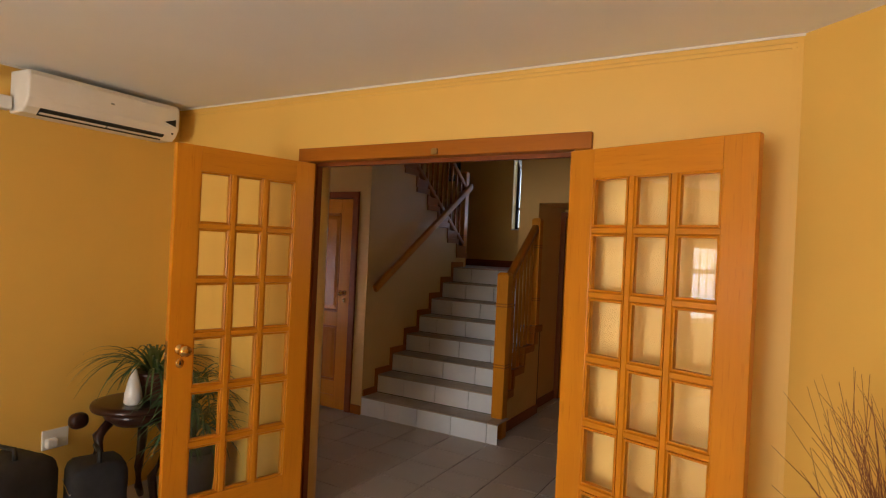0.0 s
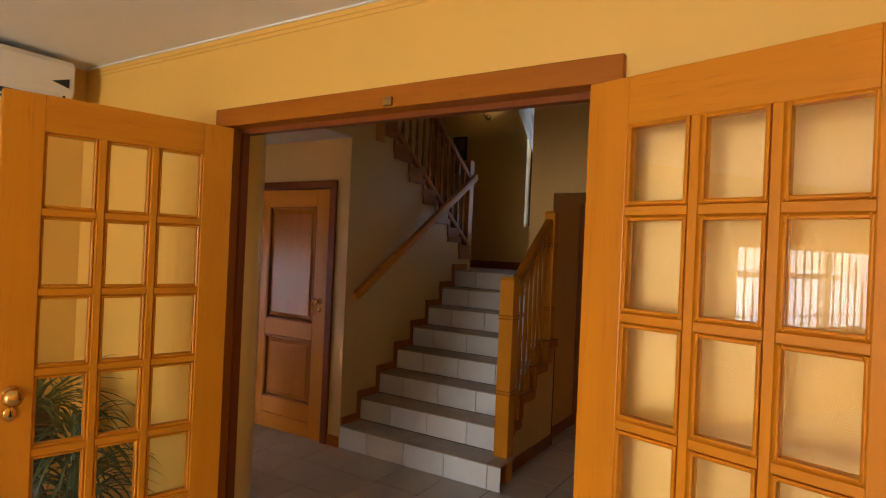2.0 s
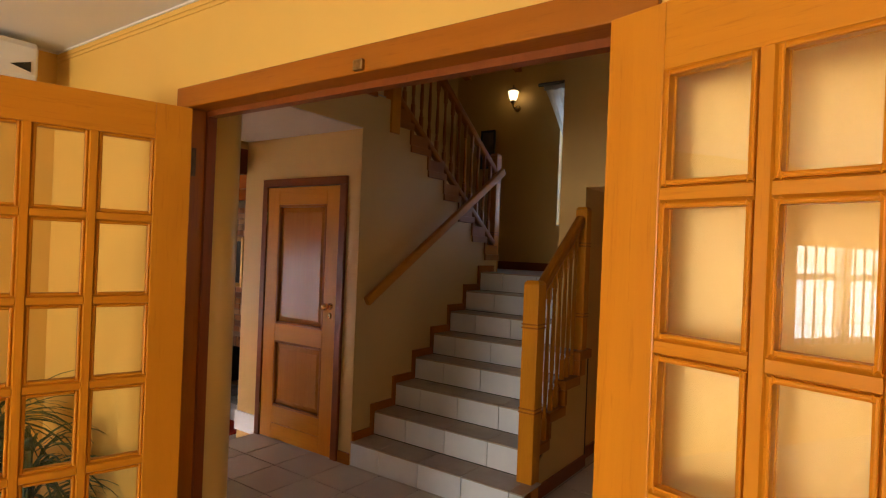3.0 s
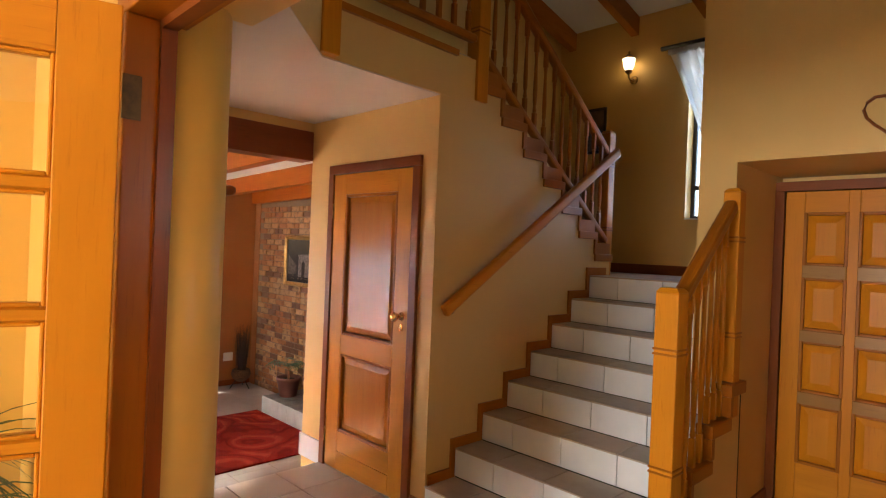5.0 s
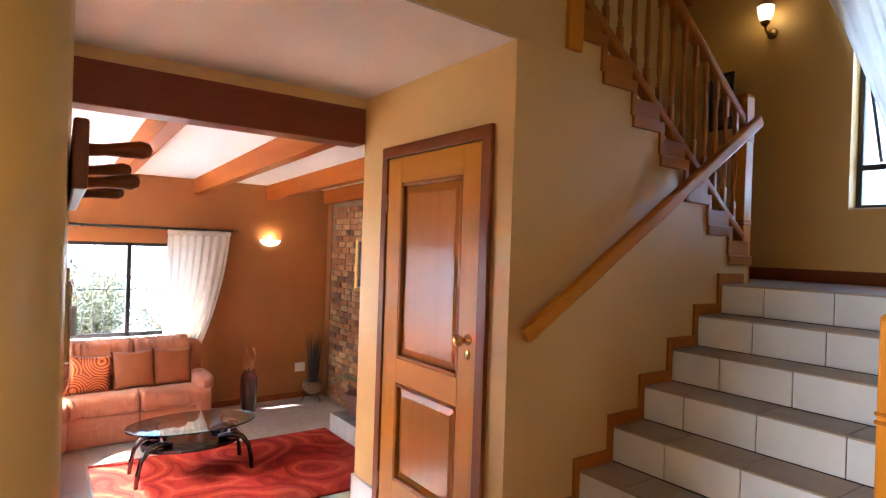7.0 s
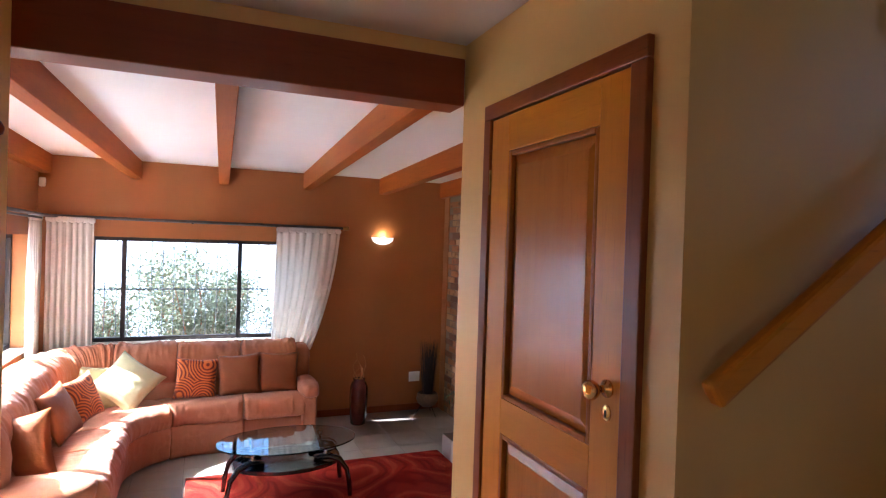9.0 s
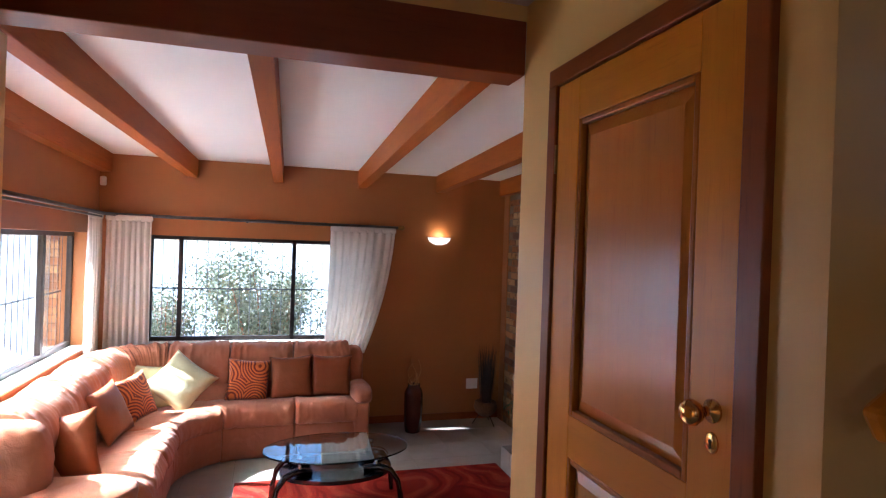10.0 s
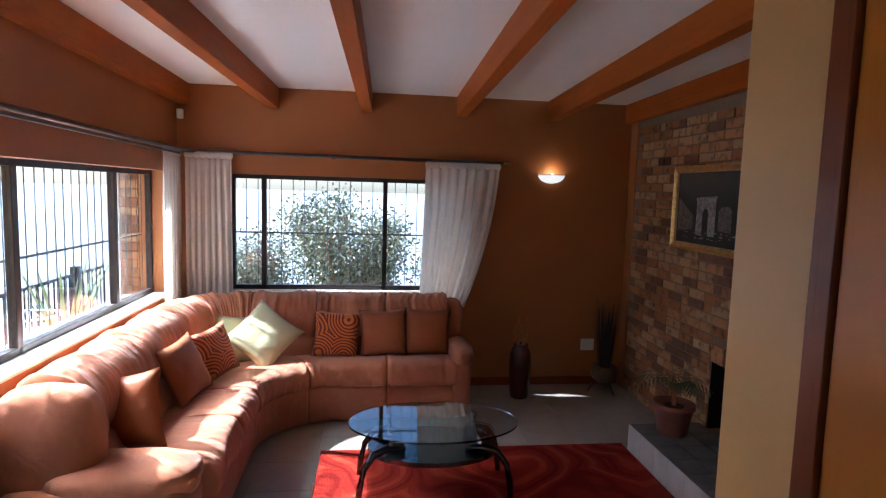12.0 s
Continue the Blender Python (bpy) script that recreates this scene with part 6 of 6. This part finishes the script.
solid("terrace", boxes((-12.8, -4.0, -3.0, 1.375, -0.95, -0.70)), plain("pale_paving", (0.72, 0.73, 0.73), (0.62, 0.64, 0.65), 0.9, scale=3), "pale paved terrace outside the long window", "terrace", **S)

# garden chair and strap-leaved plant on the terrace
M["chairwhite"] = plain("white_painted_wire", (0.78, 0.78, 0.76), rough=0.5, scale=12)
gc = thing("garden_chair", (-9.60, 0.05, -0.70), 215, "white wire garden chair with an arched back", "garden chair")
for sx in (-0.2, 0.2):
    for sy in (-0.19, 0.19):
        part("leg", tube(bmesh.new(), [(sx * 1.15, sy * 1.15, 0), (sx, sy, 0.43)], 0.011, 6), M["chairwhite"], gc)
part("seat", lathe(bmesh.new(), [(0.23, 0.425), (0.25, 0.435), (0.25, 0.45), (0.22, 0.455)], 24), M["chairwhite"], gc, "", True)
part("back_frame", tube(bmesh.new(), [(0.27 * math.cos(math.pi * k / 14), 0.22 + 0.04 * math.sin(math.pi * k / 14), 0.44 + 0.48 * math.sin(math.pi * k / 14)) for k in range(15)], 0.013, 6), M["chairwhite"], gc, "", True)
for k in range(-4, 5):
    part("back_wire", tube(bmesh.new(), [(k * 0.045, 0.21, 0.44), (k * 0.05, 0.25, 0.44 + 0.48 * math.sqrt(max(1 - (k * 0.05 / 0.27) ** 2, 0)))], 0.006, 5), M["chairwhite"], gc)
part("arm_hoop", tube(bmesh.new(), [(0.30 * math.cos(math.pi * k / 14), 0.22 - 0.42 * math.sin(math.pi * k / 14), 0.64) for k in range(15)], 0.012, 6), M["chairwhite"], gc, "", True)
sp = thing("strap_leaf_plant", (-10.2, 0.0, -0.70), 0, "strap-leaved plant with long pale arching leaves", "plant")
rs = random.Random(8)
M["strap"] = plain("pale_strap_leaf", (0.30, 0.36, 0.15), (0.20, 0.27, 0.09), 0.45, scale=8)
for i in range(16):
    a = rs.uniform(0, math.tau)
    bm = bmesh.new()
    blade(bm, Vector((0.02 * math.cos(a), 0.02 * math.sin(a), 0)), Vector((math.cos(a) * 0.45, math.sin(a) * 0.45, 1)).normalized(), rs.uniform(1.0, 1.5), 0.03, rs.uniform(0.05, 0.16))
    part("leaf", bm, M["strap"], sp, "", True)

# ---- pieces of floors and walls ----
tl = bpy.data.objects["floor"]


def shared(name, bm, material):
    return mesh_of(bm, name, material)


def place(name, me, parent, x, y, z):
    o = new(name, me)
    o.parent = parent
    o.location = (x, y, z)
    return o


T = 0.345
tile = shared("floor_tile", boxes((0.004, T - 0.004, 0.004, T - 0.004, -0.008, 0.0), bevel=0.002), M["tile_floor"])
X0T, Y0T = -2.63 - 4 * T + 0.02, 4.395 - 6 * T
for i in range(11):
    for j in range(12):
        x, y = X0T + i * T, Y0T + j * T
        if -4.1 < x < -0.2 and y < 6.3:
            place("floor_tile", tile, tl, x, y, 0.0)
bm = bmesh.new()
for i in range(18):
    for j in range(19):
        x, y = -3.2 + i * T, Y0T - (j + 1) * T
        if x < 2.4 and y > -4.2:
            box(bm, x + 0.004, x + T - 0.004, y + 0.004, y + T - 0.004, -0.008, 0.0)
tagged(part("lounge_tiles", bm, M["tile_floor"], tl), kind="stuff")
fl = bpy.data.objects["floor_living"]
living = shared("floor_tile", boxes((0.001, 0.399, 0.001, 0.399, -0.008, 0.0), bevel=0.001), M["tile_lr"])
for i in range(13):
    for j in range(13):
        x, y = -8.6 + i * 0.4, 1.6 + j * 0.4
        if x < -4.2 and y < 6.2:
            place("floor_tile", living, fl, x, y, Z_LR)


def brick_mat():
    m, nt, p = nodes_of("face_brick")
    info = nt.nodes.new("ShaderNodeObjectInfo")
    cr = nt.nodes.new("ShaderNodeValToRGB")
    el = cr.color_ramp.elements
    el[0].position, el[0].color = 0.0, (0.31, 0.125, 0.043, 1)
    el[1].position, el[1].color = 1.0, (0.11, 0.060, 0.035, 1)
    for pos, col in ((0.18, (0.42, 0.20, 0.075, 1)), (0.36, (0.17, 0.080, 0.042, 1)), (0.52, (0.46, 0.26, 0.11, 1)), (0.68, (0.34, 0.14, 0.046, 1)), (0.84, (0.39, 0.23, 0.105, 1))):
        e = el.new(pos)
        e.color = col
    cr.color_ramp.interpolation = "CONSTANT"
    nt.links.new(info.outputs["Random"], cr.inputs[0])
    n1 = add(nt, "ShaderNodeTexNoise", Scale=14.0, Detail=5.0)
    n2 = add(nt, "ShaderNodeTexNoise", Scale=90.0, Detail=3.0)
    v = coords(nt)
    nt.links.new(v, n1.inputs["Vector"])
    nt.links.new(v, n2.inputs["Vector"])
    nt.links.new(mix_rgb(nt, ramp(nt, n1.outputs[0], 0.5, 0.75), cr.outputs[0], (0.10, 0.05, 0.025)), p.inputs["Base Color"])
    p.inputs["Roughness"].default_value = 0.88
    bump(nt, p, n2.outputs[0], 0.5, 0.004)
    return m


M["brick"] = brick_mat()
hb = bpy.data.objects["wall_hearth_back"]
BL, BH = 0.215, 0.066
full = shared("brick", boxes((0, BL - 0.01, -0.055, -0.02, 0, BH), bevel=0.004), M["brick"])
half = shared("brick_half", boxes((0, BL / 2 - 0.01, -0.055, -0.02, 0, BH), bevel=0.004), M["brick"])
quarter = shared("brick_soldier", boxes((0, BH, -0.06, -0.02, 0, 0.13), bevel=0.004), M["brick"])
rb = random.Random(11)
z = Z_LR + 0.006
row = 0
while z < 2.03:
    x = -8.40 + (0 if row % 2 else -BL / 2)
    while x < -5.8:
        short = rb.random() < 0.22
        w = BL / 2 if short else BL
        inside = x + w > -6.97 and x < -6.2 and z < 0.30
        if not inside and x >= -8.42:
            place("brick", half if short else full, hb, x, 6.16 + rb.uniform(-0.004, 0.003), z)
        elif inside and x < -7.0:
            place("brick", shared("brick_cut", boxes((0, -6.972 - x, -0.055, -0.02, 0, BH), bevel=0.004), M["brick"]), hb, x, 6.16, z)
        x += w
    z += BH + 0.010
    row += 1
for i in range(9):
    place("brick", quarter, hb, -6.96 + i * (BH + 0.011), 6.16, 0.172)
wall("wall_brick_return", [(-8.55, -8.41, 6.10, 6.16, Z_LR, 2.4), (-5.75, -4.11, 6.10, 6.16, Z_LR, 2.4)], M["rust"], "rust brown plastered strip beside the brickwork")
# brick pier outside the long window
op = thing("brick_pier", (-8.44, 1.48, -0.95), label="face brick pier outside the long window", category="pier", kind="structure")
wpart("core", boxes((-8.60, -8.33, 1.38, 1.555, -0.95, 2.4)), M["mortar"], op)
me = shared("brick", boxes((0, 0.02, 0, 0.165, 0, BH), bevel=0.004), M["brick"])
for k in range(34):
    o = new("brick", me)
    o.parent = op
    o.location = (-8.332 + 8.44 + 0.006 * (k % 2), 1.385 - 1.48, 0.2 + k * 0.077)
